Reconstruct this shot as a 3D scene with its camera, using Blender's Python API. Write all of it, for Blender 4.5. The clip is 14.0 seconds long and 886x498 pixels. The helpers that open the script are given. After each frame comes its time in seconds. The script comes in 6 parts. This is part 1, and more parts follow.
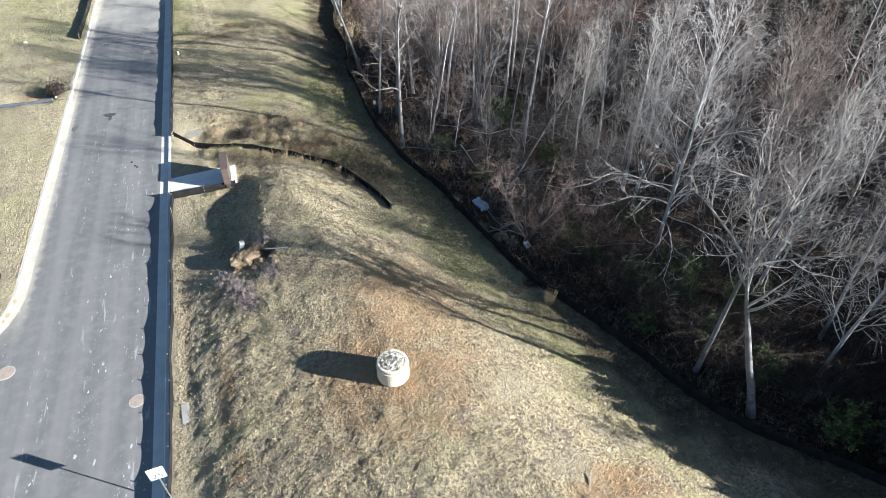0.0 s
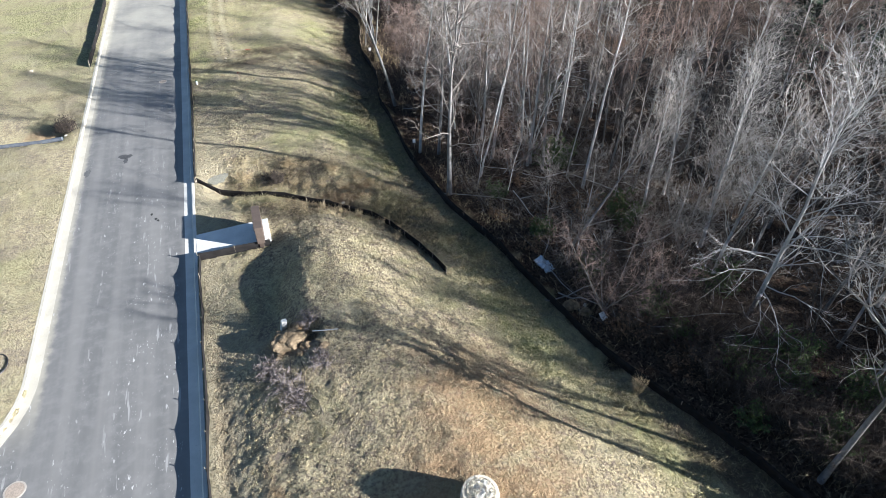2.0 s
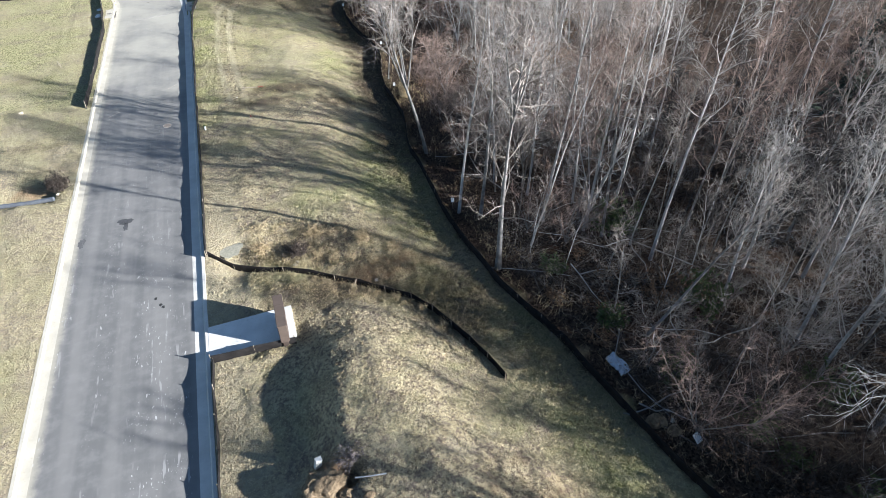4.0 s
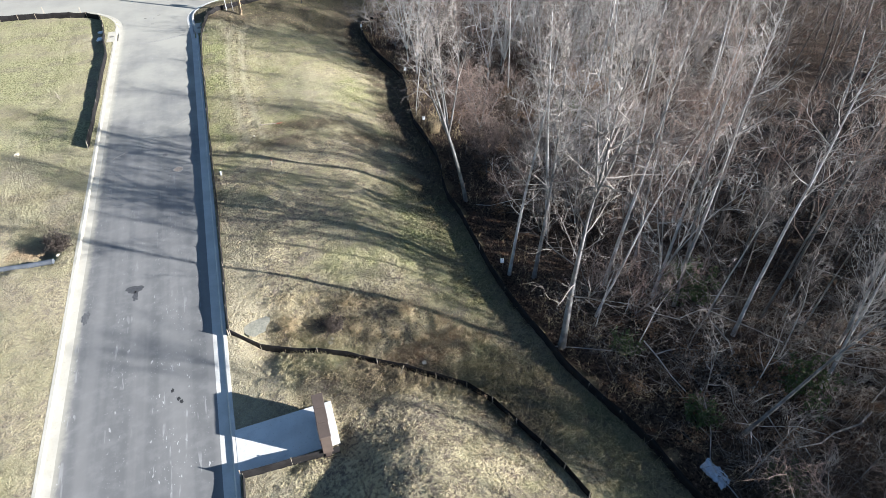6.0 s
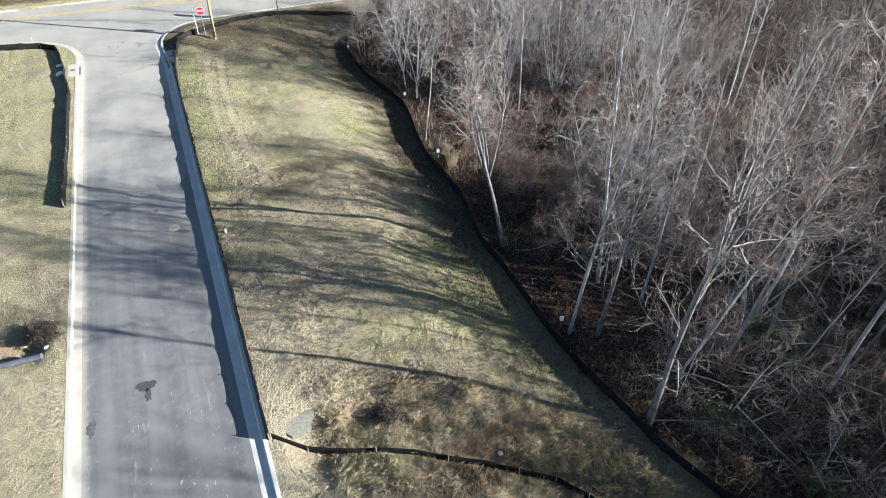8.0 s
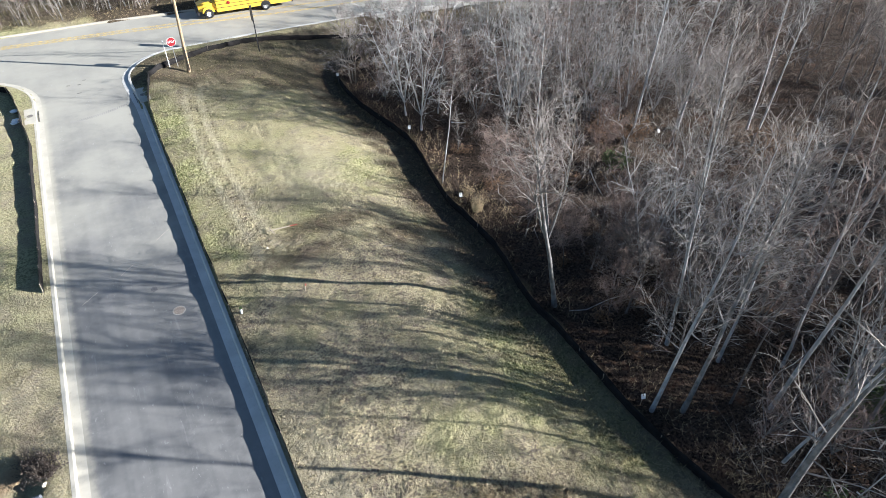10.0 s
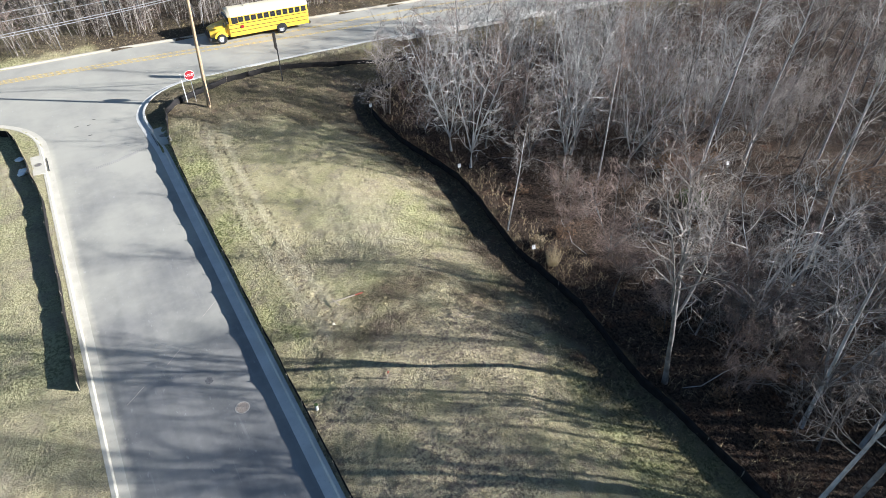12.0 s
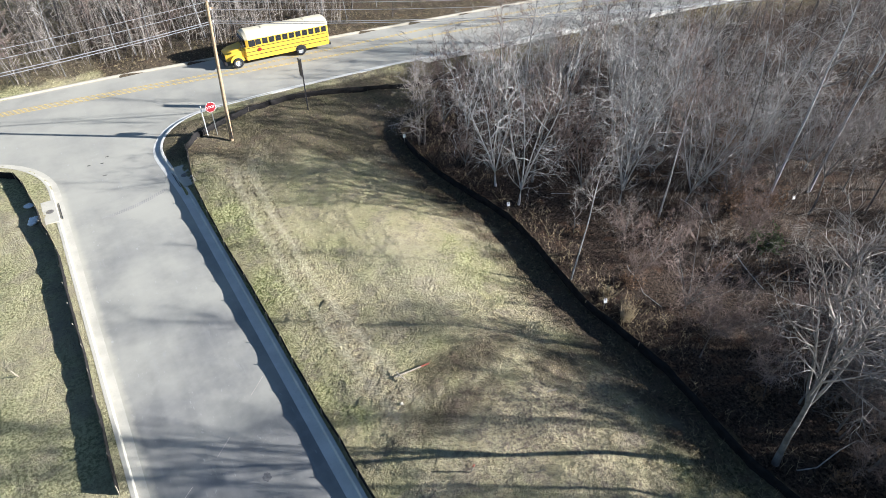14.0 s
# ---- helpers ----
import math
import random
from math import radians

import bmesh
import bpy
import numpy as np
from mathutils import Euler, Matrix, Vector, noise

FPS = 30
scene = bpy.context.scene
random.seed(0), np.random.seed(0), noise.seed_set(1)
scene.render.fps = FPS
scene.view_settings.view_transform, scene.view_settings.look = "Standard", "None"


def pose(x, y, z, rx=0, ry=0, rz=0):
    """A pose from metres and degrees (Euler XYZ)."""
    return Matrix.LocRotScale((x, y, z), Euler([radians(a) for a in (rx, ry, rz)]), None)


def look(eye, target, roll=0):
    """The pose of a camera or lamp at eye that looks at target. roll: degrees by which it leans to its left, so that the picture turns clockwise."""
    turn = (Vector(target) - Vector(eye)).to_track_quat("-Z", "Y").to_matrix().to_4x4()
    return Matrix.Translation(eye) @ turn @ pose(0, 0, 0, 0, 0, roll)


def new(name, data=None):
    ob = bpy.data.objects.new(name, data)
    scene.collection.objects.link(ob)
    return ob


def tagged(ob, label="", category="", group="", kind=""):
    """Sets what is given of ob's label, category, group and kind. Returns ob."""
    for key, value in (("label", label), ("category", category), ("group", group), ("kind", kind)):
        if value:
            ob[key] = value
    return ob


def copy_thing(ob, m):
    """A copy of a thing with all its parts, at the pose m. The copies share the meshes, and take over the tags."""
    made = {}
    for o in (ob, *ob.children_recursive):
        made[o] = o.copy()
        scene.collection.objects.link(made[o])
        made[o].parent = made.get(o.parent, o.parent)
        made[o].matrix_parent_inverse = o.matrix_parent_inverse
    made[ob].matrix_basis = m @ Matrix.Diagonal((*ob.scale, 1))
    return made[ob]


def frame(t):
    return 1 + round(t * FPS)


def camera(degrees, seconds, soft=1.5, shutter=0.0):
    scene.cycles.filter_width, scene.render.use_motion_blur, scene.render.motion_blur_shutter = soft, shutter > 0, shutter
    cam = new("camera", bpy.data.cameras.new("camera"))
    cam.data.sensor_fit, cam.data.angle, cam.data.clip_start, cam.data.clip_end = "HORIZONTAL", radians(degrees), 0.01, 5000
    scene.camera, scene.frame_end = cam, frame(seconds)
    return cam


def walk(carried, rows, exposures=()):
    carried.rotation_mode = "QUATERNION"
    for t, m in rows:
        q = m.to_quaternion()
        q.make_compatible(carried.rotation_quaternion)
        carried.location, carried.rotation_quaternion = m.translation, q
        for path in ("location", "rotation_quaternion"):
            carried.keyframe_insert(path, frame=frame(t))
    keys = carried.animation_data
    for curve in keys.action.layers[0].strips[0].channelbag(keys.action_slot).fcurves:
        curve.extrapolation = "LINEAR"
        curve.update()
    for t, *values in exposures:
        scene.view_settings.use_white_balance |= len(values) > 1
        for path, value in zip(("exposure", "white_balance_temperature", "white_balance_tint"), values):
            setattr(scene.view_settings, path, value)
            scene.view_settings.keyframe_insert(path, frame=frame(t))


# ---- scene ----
cam = camera(72.1, 14.0, 0.5)
METRES, EYE, TILT, LEAN, TURN = 52.0, 24.4, -41.0, 0.0, -18.5
ROWS = [
    (0.0, 0.0, 0.0, 0.0, 0.0, -0.0, -0.0),
    (0.5, -0.0178, 0.0226, 0.0203, -0.01, 0.04, 0.04),
    (1.0, -0.0357, 0.0443, 0.0396, -0.04, 0.09, 0.07),
    (1.5, -0.053, 0.0652, 0.0575, -0.0, 0.15, 0.07),
    (2.0, -0.0693, 0.0863, 0.0759, 0.02, 0.14, 0.08),
    (2.5, -0.0847, 0.111, 0.0972, 0.04, 0.18, 0.07),
    (3.0, -0.0989, 0.1382, 0.1218, 0.09, 0.18, 0.08),
    (3.5, -0.1117, 0.167, 0.1483, 0.14, 0.17, 0.12),
    (6.0, -0.1851, 0.2822, 0.2507, -0.19, 0.31, 0.23),
    (6.5, -0.2106, 0.2997, 0.2649, -0.25, 0.33, 0.3),
    (7.0, -0.2347, 0.3193, 0.2818, -1.08, 0.27, 1.01),
    (7.5, -0.257, 0.342, 0.3008, -2.3, 0.18, 2.09),
    (8.0, -0.2794, 0.3661, 0.3208, -4.1, 0.1, 3.61),
    (10.5, -0.3847, 0.4819, 0.4252, -8.59, -0.39, 7.15),
    (11.0, -0.407, 0.5061, 0.4466, -8.86, -0.42, 7.43),
    (11.5, -0.4298, 0.5316, 0.4689, -9.36, -0.48, 7.85),
    (12.0, -0.4505, 0.5572, 0.4909, -10.01, -0.55, 8.45),
    (12.5, -0.47, 0.5817, 0.514, -10.5, -0.67, 8.8),
    (13.0, -0.4872, 0.605, 0.5351, -11.0, -0.72, 9.15),
    (13.5, -0.5025, 0.6264, 0.5544, -11.26, -0.74, 9.32),
    (14.0, -0.5105, 0.6383, 0.5636, -11.14, -0.6, 9.26),
]
walk(cam, [(t, pose(0, 0, EYE, TILT, LEAN, TURN) @ pose(METRES * x, METRES * y, METRES * z, 90 + pitch, roll, yaw)) for t, x, y, z, yaw, pitch, roll in ROWS],
     exposures=((0.0, 1.87, 6110, 10.5), (8.0, 1.85, 6110, 10.5), (10.5, 1.82, 6110, 10.5), (12.5, 1.76, 6110, 10.5), (14.0, 1.75, 6110, 10.5)))


from mathutils.geometry import tessellate_polygon

# ---- light ----
SUN_DIR = Vector((0.825, -0.565, 0.353)).normalized()      # towards the sun
world = bpy.data.worlds.new("sky")
scene.world = world
world.use_nodes = True
wn = world.node_tree.nodes
sky = wn.new("ShaderNodeTexSky")
sky.sky_type, sky.sun_disc = "NISHITA", False
sky.sun_elevation, sky.sun_rotation = math.asin(SUN_DIR.z), math.atan2(SUN_DIR.x, SUN_DIR.y)
sky.air_density, sky.dust_density, sky.ozone_density = 1.0, 0.2, 2.5
wn["Background"].inputs["Strength"].default_value = 0.042
world.node_tree.links.new(sky.outputs[0], wn["Background"].inputs["Color"])
sun_data = bpy.data.lights.new("sun", "SUN")
sun_data.energy, sun_data.angle, sun_data.color = 5.0, radians(0.53), (1.0, 0.975, 0.94)
sun = new("sun", sun_data)
sun.matrix_world = look(SUN_DIR * 200, (0, 0, 0))


# ---- materials ----
class Mat:
    """A node material with a short way to write its nodes."""

    def __init__(self, name, rough=0.9, metal=0.0, spec=0.3):
        self.m = bpy.data.materials.new(name)
        self.m.use_nodes = True
        self.t = self.m.node_tree
        self.b = self.t.nodes["Principled BSDF"]
        self.b.inputs["Roughness"].default_value = rough
        self.b.inputs["Metallic"].default_value = metal
        self.b.inputs["Specular IOR Level"].default_value = spec
        self.coord = self.t.nodes.new("ShaderNodeTexCoord").outputs["Object"]

    def link(self, a, b):
        self.t.links.new(a, b)

    def put(self, sock, value):
        if hasattr(value, "is_output"):
            self.link(value, sock)
        else:
            sock.default_value = value

    def noise(self, scale, detail=4, rough=0.6, vec=None, dist=0.0):
        n = self.t.nodes.new("ShaderNodeTexNoise")
        n.inputs["Scale"].default_value, n.inputs["Detail"].default_value = scale, detail
        n.inputs["Roughness"].default_value, n.inputs["Distortion"].default_value = rough, dist
        self.link(vec or self.coord, n.inputs["Vector"])
        return n.outputs["Fac"]

    def stretch(self, sx, sy, sz, rz=0.0):
        n = self.t.nodes.new("ShaderNodeMapping")
        n.inputs["Scale"].default_value = (sx, sy, sz)
        n.inputs["Rotation"].default_value = (0, 0, rz)
        self.link(self.coord, n.inputs["Vector"])
        return n.outputs[0]

    def ramp(self, fac, lo, hi, a=0.0, b=1.0):
        n = self.t.nodes.new("ShaderNodeMapRange")
        n.interpolation_type = "SMOOTHSTEP"
        self.link(fac, n.inputs["Value"])
        for key, v in zip(("From Min", "From Max", "To Min", "To Max"), (lo, hi, a, b)):
            n.inputs[key].default_value = v
        return n.outputs["Result"]

    def math(self, op, a, b=0.0):
        n = self.t.nodes.new("ShaderNodeMath")
        n.operation = op
        n.use_clamp = op in ("ADD", "MULTIPLY", "SUBTRACT")
        self.put(n.inputs[0], a)
        self.put(n.inputs[1], b)
        return n.outputs[0]

    def mix(self, fac, a, b):
        n = self.t.nodes.new("ShaderNodeMix")
        n.data_type = "RGBA"
        self.put(n.inputs["Factor"], fac)
        for sock, v in ((n.inputs[6], a), (n.inputs[7], b)):
            self.put(sock, (*v, 1) if isinstance(v, tuple) else v)
        return n.outputs[2]

    def attr(self, name):
        n = self.t.nodes.new("ShaderNodeAttribute")
        n.attribute_name = name
        s = self.t.nodes.new("ShaderNodeSeparateColor")
        self.link(n.outputs["Color"], s.inputs[0])
        return [*s.outputs, n.outputs["Alpha"]]

    def xyz(self):
        s = self.t.nodes.new("ShaderNodeSeparateXYZ")
        self.link(self.coord, s.inputs[0])
        return s.outputs

    def island(self):
        return self.t.nodes.new("ShaderNodeNewGeometry").outputs["Random Per Island"]

    def each(self):
        return self.t.nodes.new("ShaderNodeObjectInfo").outputs["Random"]

    def color(self, v):
        self.put(self.b.inputs["Base Color"], (*v, 1) if isinstance(v, tuple) else v)
        return self

    def bump(self, fac, dist, strength=1.0):
        n = self.t.nodes.new("ShaderNodeBump")
        n.inputs["Distance"].default_value, n.inputs["Strength"].default_value = dist, strength
        self.link(fac, n.inputs["Height"])
        self.link(n.outputs[0], self.b.inputs["Normal"])
        return self


def simple(name, col, rough=0.7, metal=0.0, spec=0.4, vary=0.15, scale=6.0, bump=0.0):
    """A plain surface with blotches and fine grain."""
    m = Mat(name, rough, metal, spec)
    dark = tuple(c * (1 - vary) for c in col)
    lite = tuple(min(1, c * (1 + vary)) for c in col)
    n1, n2 = m.noise(scale, 5), m.noise(scale * 14, 3)
    m.color(m.mix(m.ramp(n2, 0.3, 0.7, 0, 0.5), m.mix(m.ramp(n1, 0.35, 0.65), dark, lite), col))
    if bump:
        m.bump(n2, bump)
    return m.m


def soil_material():
    m = Mat("turf and soil", 0.95, 0, 0.1)
    z = m.attr("zone")
    litter, clay, green = z[0], z[1], z[2]
    big, mid, fine, tiny = m.noise(0.16, 5), m.noise(0.9, 5), m.noise(7, 4), m.noise(30, 2)
    straw = m.mix(m.ramp(mid, 0.35, 0.65), (0.395, 0.325, 0.2), (0.6, 0.51, 0.315))
    straw = m.mix(m.ramp(fine, 0.46, 0.6, 0, 0.78), straw, (0.115, 0.088, 0.07))
    straw = m.mix(m.ramp(tiny, 0.54, 0.64, 0, 0.8), straw, (0.68, 0.6, 0.41))
    clump = m.noise(2.6, 4, 0.65)
    straw = m.mix(m.ramp(clump, 0.52, 0.6, 0, 0.6), straw, (0.16, 0.124, 0.11))
    grass = m.mix(m.ramp(fine, 0.4, 0.6), (0.15, 0.16, 0.06), (0.46, 0.44, 0.22))
    turf = m.mix(m.math("MULTIPLY", m.ramp(big, 0.3, 0.6, 0.25, 1.0), green), straw, grass)
    red = m.mix(m.ramp(mid, 0.3, 0.7), (0.29, 0.172, 0.092), (0.385, 0.262, 0.15))
    thatch = m.noise(0.45, 6, 0.7)
    turf = m.mix(m.ramp(thatch, 0.48, 0.64, 0, 0.5), turf, (0.155, 0.122, 0.112))
    turf = m.mix(m.ramp(m.noise(0.33, 5, 0.7, m.stretch(1, 1, 1, 0.6)), 0.56, 0.72, 0, 0.5), turf, (0.44, 0.39, 0.28))
    turf = m.mix(m.math("MULTIPLY", m.ramp(mid, 0.25, 0.6), clay), turf, red)
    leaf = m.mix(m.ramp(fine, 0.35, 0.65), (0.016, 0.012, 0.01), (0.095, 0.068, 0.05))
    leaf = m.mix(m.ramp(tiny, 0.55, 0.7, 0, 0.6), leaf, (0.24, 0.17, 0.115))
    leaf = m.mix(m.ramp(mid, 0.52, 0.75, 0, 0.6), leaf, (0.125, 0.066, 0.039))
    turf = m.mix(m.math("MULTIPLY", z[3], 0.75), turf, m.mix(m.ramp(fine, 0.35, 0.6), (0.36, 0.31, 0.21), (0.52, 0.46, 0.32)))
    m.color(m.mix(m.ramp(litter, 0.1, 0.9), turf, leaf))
    m.bump(m.math("ADD", m.math("MULTIPLY", fine, 0.7), m.math("MULTIPLY", tiny, 0.3)), 0.42, 1.0)
    return m.m


def blade_material():
    m = Mat("dry grass blades", 0.85, 0, 0.15)
    z = m.attr("zone")
    r = m.island()
    straw = m.mix(m.ramp(r, 0.0, 1.0), (0.34, 0.268, 0.16), (0.66, 0.565, 0.36))
    grass = m.mix(m.ramp(r, 0.0, 1.0), (0.20, 0.21, 0.085), (0.50, 0.48, 0.24))
    c = m.mix(m.math("MULTIPLY", z[2], 0.8), straw, grass)
    c = m.mix(m.math("MULTIPLY", z[1], 0.6), c, (0.37, 0.26, 0.16))
    c = m.mix(m.math("MULTIPLY", z[3], 0.6), c, (0.58, 0.51, 0.35))
    c = m.mix(m.math("MULTIPLY", z[0], 0.85), c, m.mix(r, (0.07, 0.045, 0.03), (0.25, 0.16, 0.09)))
    m.color(c)
    return m.m


def asphalt_material():
    m = Mat("asphalt", 0.8, 0, 0.35)
    p = m.xyz()
    big, mid, fine = m.noise(0.22, 5), m.noise(1.6, 5), m.noise(60, 2)
    lanes = m.noise(1.1, 3, 0.5, m.stretch(1.0, 0.035, 1.0))
    base = m.mix(m.ramp(lanes, 0.35, 0.68), (0.136, 0.135, 0.131), (0.184, 0.180, 0.171))
    base = m.mix(m.ramp(mid, 0.4, 0.75, 0, 0.45), base, (0.235, 0.23, 0.22))
    # dust along the kerb and at the junction
    wob = m.math("ADD", p[1], m.ramp(big, 0.2, 0.8, -9, 9))
    wob.node.use_clamp = False
    dusty = m.ramp(wob, 56, 92)
    base = m.mix(m.math("MULTIPLY", dusty, m.ramp(big, 0.2, 0.7, 0.45, 0.95)), base, (0.37, 0.352, 0.296))
    edge = m.ramp(m.math("ADD", m.math("MULTIPLY", p[0], -1.0), m.ramp(mid, 0.2, 0.8, -0.1, 0.1)), 14.1, 14.5)
    for n in m.t.nodes:
        if n.type == "MATH" and n.operation in ("ADD", "MULTIPLY") and n.inputs[0].is_linked and n.inputs[0].links[0].from_socket == p[0]:
            n.use_clamp = False
    edge.node.inputs["Value"].links[0].from_node.use_clamp = False
    edge = m.math("MULTIPLY", edge, m.math("MULTIPLY", m.ramp(p[1], 92, 97, 1.0, 0.0), m.ramp(p[1], 25.5, 31.0, 0.0, 1.0)))
    base = m.mix(m.math("MULTIPLY", edge, 0.5), base, (0.50, 0.46, 0.36))
    # specks and drag marks of spilt mortar
    lane = m.ramp(m.noise(0.9, 2, 0.5, m.stretch(1.0, 0.02, 1.0, 0.02)), 0.42, 0.54, 0.0, 1.0)
    fade = m.ramp(p[1], 36, 56, 1.0, 0.25)
    for size, sy, cut, cover, tone in ((6.0, 0.35, 0.665, 0.43, 0.46), (14.0, 0.5, 0.66, 0.47, 0.42), (4.0, 0.10, 0.63, 0.44, 0.29)):
        speck = m.ramp(m.noise(size, 2, 0.5, m.stretch(1.0, sy, 1.0, 0.04)), cut, cut + 0.035)
        speck = m.math("MULTIPLY", speck, m.ramp(m.noise(0.5, 3), cover, cover + 0.1))
        speck = m.math("MULTIPLY", m.math("MULTIPLY", speck, lane), fade)
        base = m.mix(speck, base, (tone, tone * 0.985, tone * 0.95))
    m.color(base)
    m.b.inputs["Roughness"].default_value = 0.75
    m.bump(fine, 0.006, 0.6)
    return m.m


def concrete_material(name, col):
    m = Mat(name, 0.85, 0, 0.3)
    n1, n2, n3 = m.noise(0.8, 5), m.noise(9, 4), m.noise(70, 2)
    c = m.mix(m.ramp(n1, 0.3, 0.7), tuple(v * 0.82 for v in col), col)
    c = m.mix(m.ramp(n2, 0.55, 0.75, 0, 0.5), c, tuple(v * 0.62 for v in col))
    m.color(c).bump(n3, 0.004, 0.6)
    return m.m


def bark_material(name, low, high):
    m = Mat(name, 0.9, 0, 0.15)
    n1, n2 = m.noise(1.3, 4), m.noise(16, 4, 0.6, m.stretch(1, 1, 0.25))
    c = m.mix(m.ramp(n1, 0.35, 0.65), low, high)
    c = m.mix(m.ramp(n2, 0.5, 0.75, 0, 0.6), c, tuple(v * 0.55 for v in low))
    c = m.mix(m.math("MULTIPLY", m.each(), 0.45), c, tuple(v * 0.7 for v in low))
    m.color(c).bump(n2, 0.02, 0.7)
    return m.m


SOIL, BLADE, ASPHALT = soil_material(), blade_material(), asphalt_material()
KERB_C = concrete_material("kerb concrete", (0.50, 0.465, 0.385))
# lighter copy for the right kerb: skylight in its shade put into the colour
KERB_SKYLIT = concrete_material("kerb concrete lightened for skylight", (0.60, 0.58, 0.53))
DUSTY_KERB = concrete_material("dusty kerb concrete", (0.38, 0.34, 0.27))
PAD_C = concrete_material("pale slab concrete", (0.66, 0.65, 0.62))
DRY_MUD = concrete_material("dried mud", (0.33, 0.315, 0.285))
RISER_C = concrete_material("precast concrete", (0.60, 0.53, 0.42))
BARK_PALE = bark_material("pale bark", (0.29, 0.28, 0.27), (0.52, 0.51, 0.5))
BARK_GREY = bark_material("grey bark", (0.13, 0.124, 0.118), (0.28, 0.268, 0.258))
BARK_BROWN = bark_material("brown bark", (0.1, 0.084, 0.075), (0.22, 0.19, 0.17))
TWIG = bark_material("grey-brown twigs", (0.2, 0.172, 0.152), (0.43, 0.388, 0.35))
TWIG_PALE = bark_material("pale twigs", (0.27, 0.25, 0.23), (0.5, 0.475, 0.445))
WHITE_TWIG = bark_material("whitish twigs", (0.32, 0.308, 0.295), (0.56, 0.545, 0.53))
TWIG_RED = bark_material("reddish twigs", (0.15, 0.108, 0.09), (0.33, 0.25, 0.212))
FABRIC = simple("black geotextile", (0.017, 0.0155, 0.015), 0.9, 0, 0.12, 0.35, 2.0, 0.006)
STAKE = simple("weathered stake wood", (0.33, 0.28, 0.215), 0.85, 0, 0.2, 0.25, 8)
WHITE = simple("white paint", (0.78, 0.78, 0.76), 0.5, 0, 0.4, 0.06)
BLACK = simple("black paint", (0.02, 0.02, 0.022), 0.45, 0, 0.4, 0.3)
YELLOW_LINE = simple("worn yellow road paint", (0.50, 0.36, 0.12), 0.8, 0, 0.2, 0.35, 3)
GALV = simple("galvanised steel", (0.52, 0.53, 0.54), 0.42, 0.85, 0.5, 0.12, 10)
POLE_WOOD = simple("utility pole wood", (0.35, 0.25, 0.155), 0.85, 0, 0.2, 0.25, 5, 0.01)


# ---- small builders ----
def link_mesh(name, verts, faces, mat, parent=None, smooth=False):
    me = bpy.data.meshes.new(name)
    me.from_pydata(verts, [], faces)
    me.update()
    me.materials.append(mat)
    if smooth:
        me.polygons.foreach_set("use_smooth", [True] * len(me.polygons))
    ob = new(name, me)
    if parent:
        ob.parent = parent
    return ob


def part(name, bm, material, parent=None, label=""):
    """Links a bmesh as one mesh object, under a thing or a part."""
    me = bpy.data.meshes.new(name)
    bm.to_mesh(me)
    bm.free()
    me.materials.append(material)
    ob = new(name, me)
    if parent:
        ob.parent = parent
    if label:
        ob["label"] = label
    return ob


def thing(name, m, label, category, group="", kind=""):
    ob = new(name)
    ob.matrix_basis = m
    ob.empty_display_size = 0.2
    return tagged(ob, label, category, group, kind)


def box_bm(bm, size, centre=(0, 0, 0), rot=None, bevel=0.0):
    """Adds a box to bm; bevelled edges if asked."""
    part_bm = bmesh.new()
    bmesh.ops.create_cube(part_bm, size=1.0)
    bmesh.ops.scale(part_bm, vec=size, verts=part_bm.verts)
    if bevel:
        bmesh.ops.bevel(part_bm, geom=list(part_bm.edges), offset=bevel, segments=2, affect="EDGES", profile=0.6)
    m = Matrix.Translation(centre) @ (rot or Matrix())
    bmesh.ops.transform(part_bm, matrix=m, verts=part_bm.verts)
    me = bpy.data.meshes.new("tmp")
    part_bm.to_mesh(me)
    part_bm.free()
    bm.from_mesh(me)
    bpy.data.meshes.remove(me)
    return bm


def box(size, centre=(0, 0, 0), rot=None, bevel=0.0):
    return box_bm(bmesh.new(), size, centre, rot, bevel)


def rod(r1, r2, length, sides=12, m=None, caps=True):
    """A tapered round bar that stands on z = 0."""
    bm = bmesh.new()
    bmesh.ops.create_cone(bm, cap_ends=caps, segments=sides, radius1=r1, radius2=r2, depth=length,
                          matrix=(m or Matrix()) @ Matrix.Translation((0, 0, length / 2)))
    return bm


def lathe(profile, sides=32):
    """A turned shape: (radius, height) pairs, closed if it begins and ends at radius 0."""
    bm = bmesh.new()
    rings = []
    for r, z in profile:
        rings.append([bm.verts.new((r * math.cos(2 * math.pi * k / sides), r * math.sin(2 * math.pi * k / sides), z)) for k in range(sides)] if r > 1e-6 else [bm.verts.new((0, 0, z))])
    for a, b in zip(rings, rings[1:]):
        for k in range(sides):
            q = (k + 1) % sides
            if len(a) == 1:
                bm.faces.new((a[0], b[q], b[k]))
            elif len(b) == 1:
                bm.faces.new((a[k], a[q], b[0]))
            else:
                bm.faces.new((a[k], a[q], b[q], b[k]))
    bmesh.ops.recalc_face_normals(bm, faces=bm.faces)
    return bm


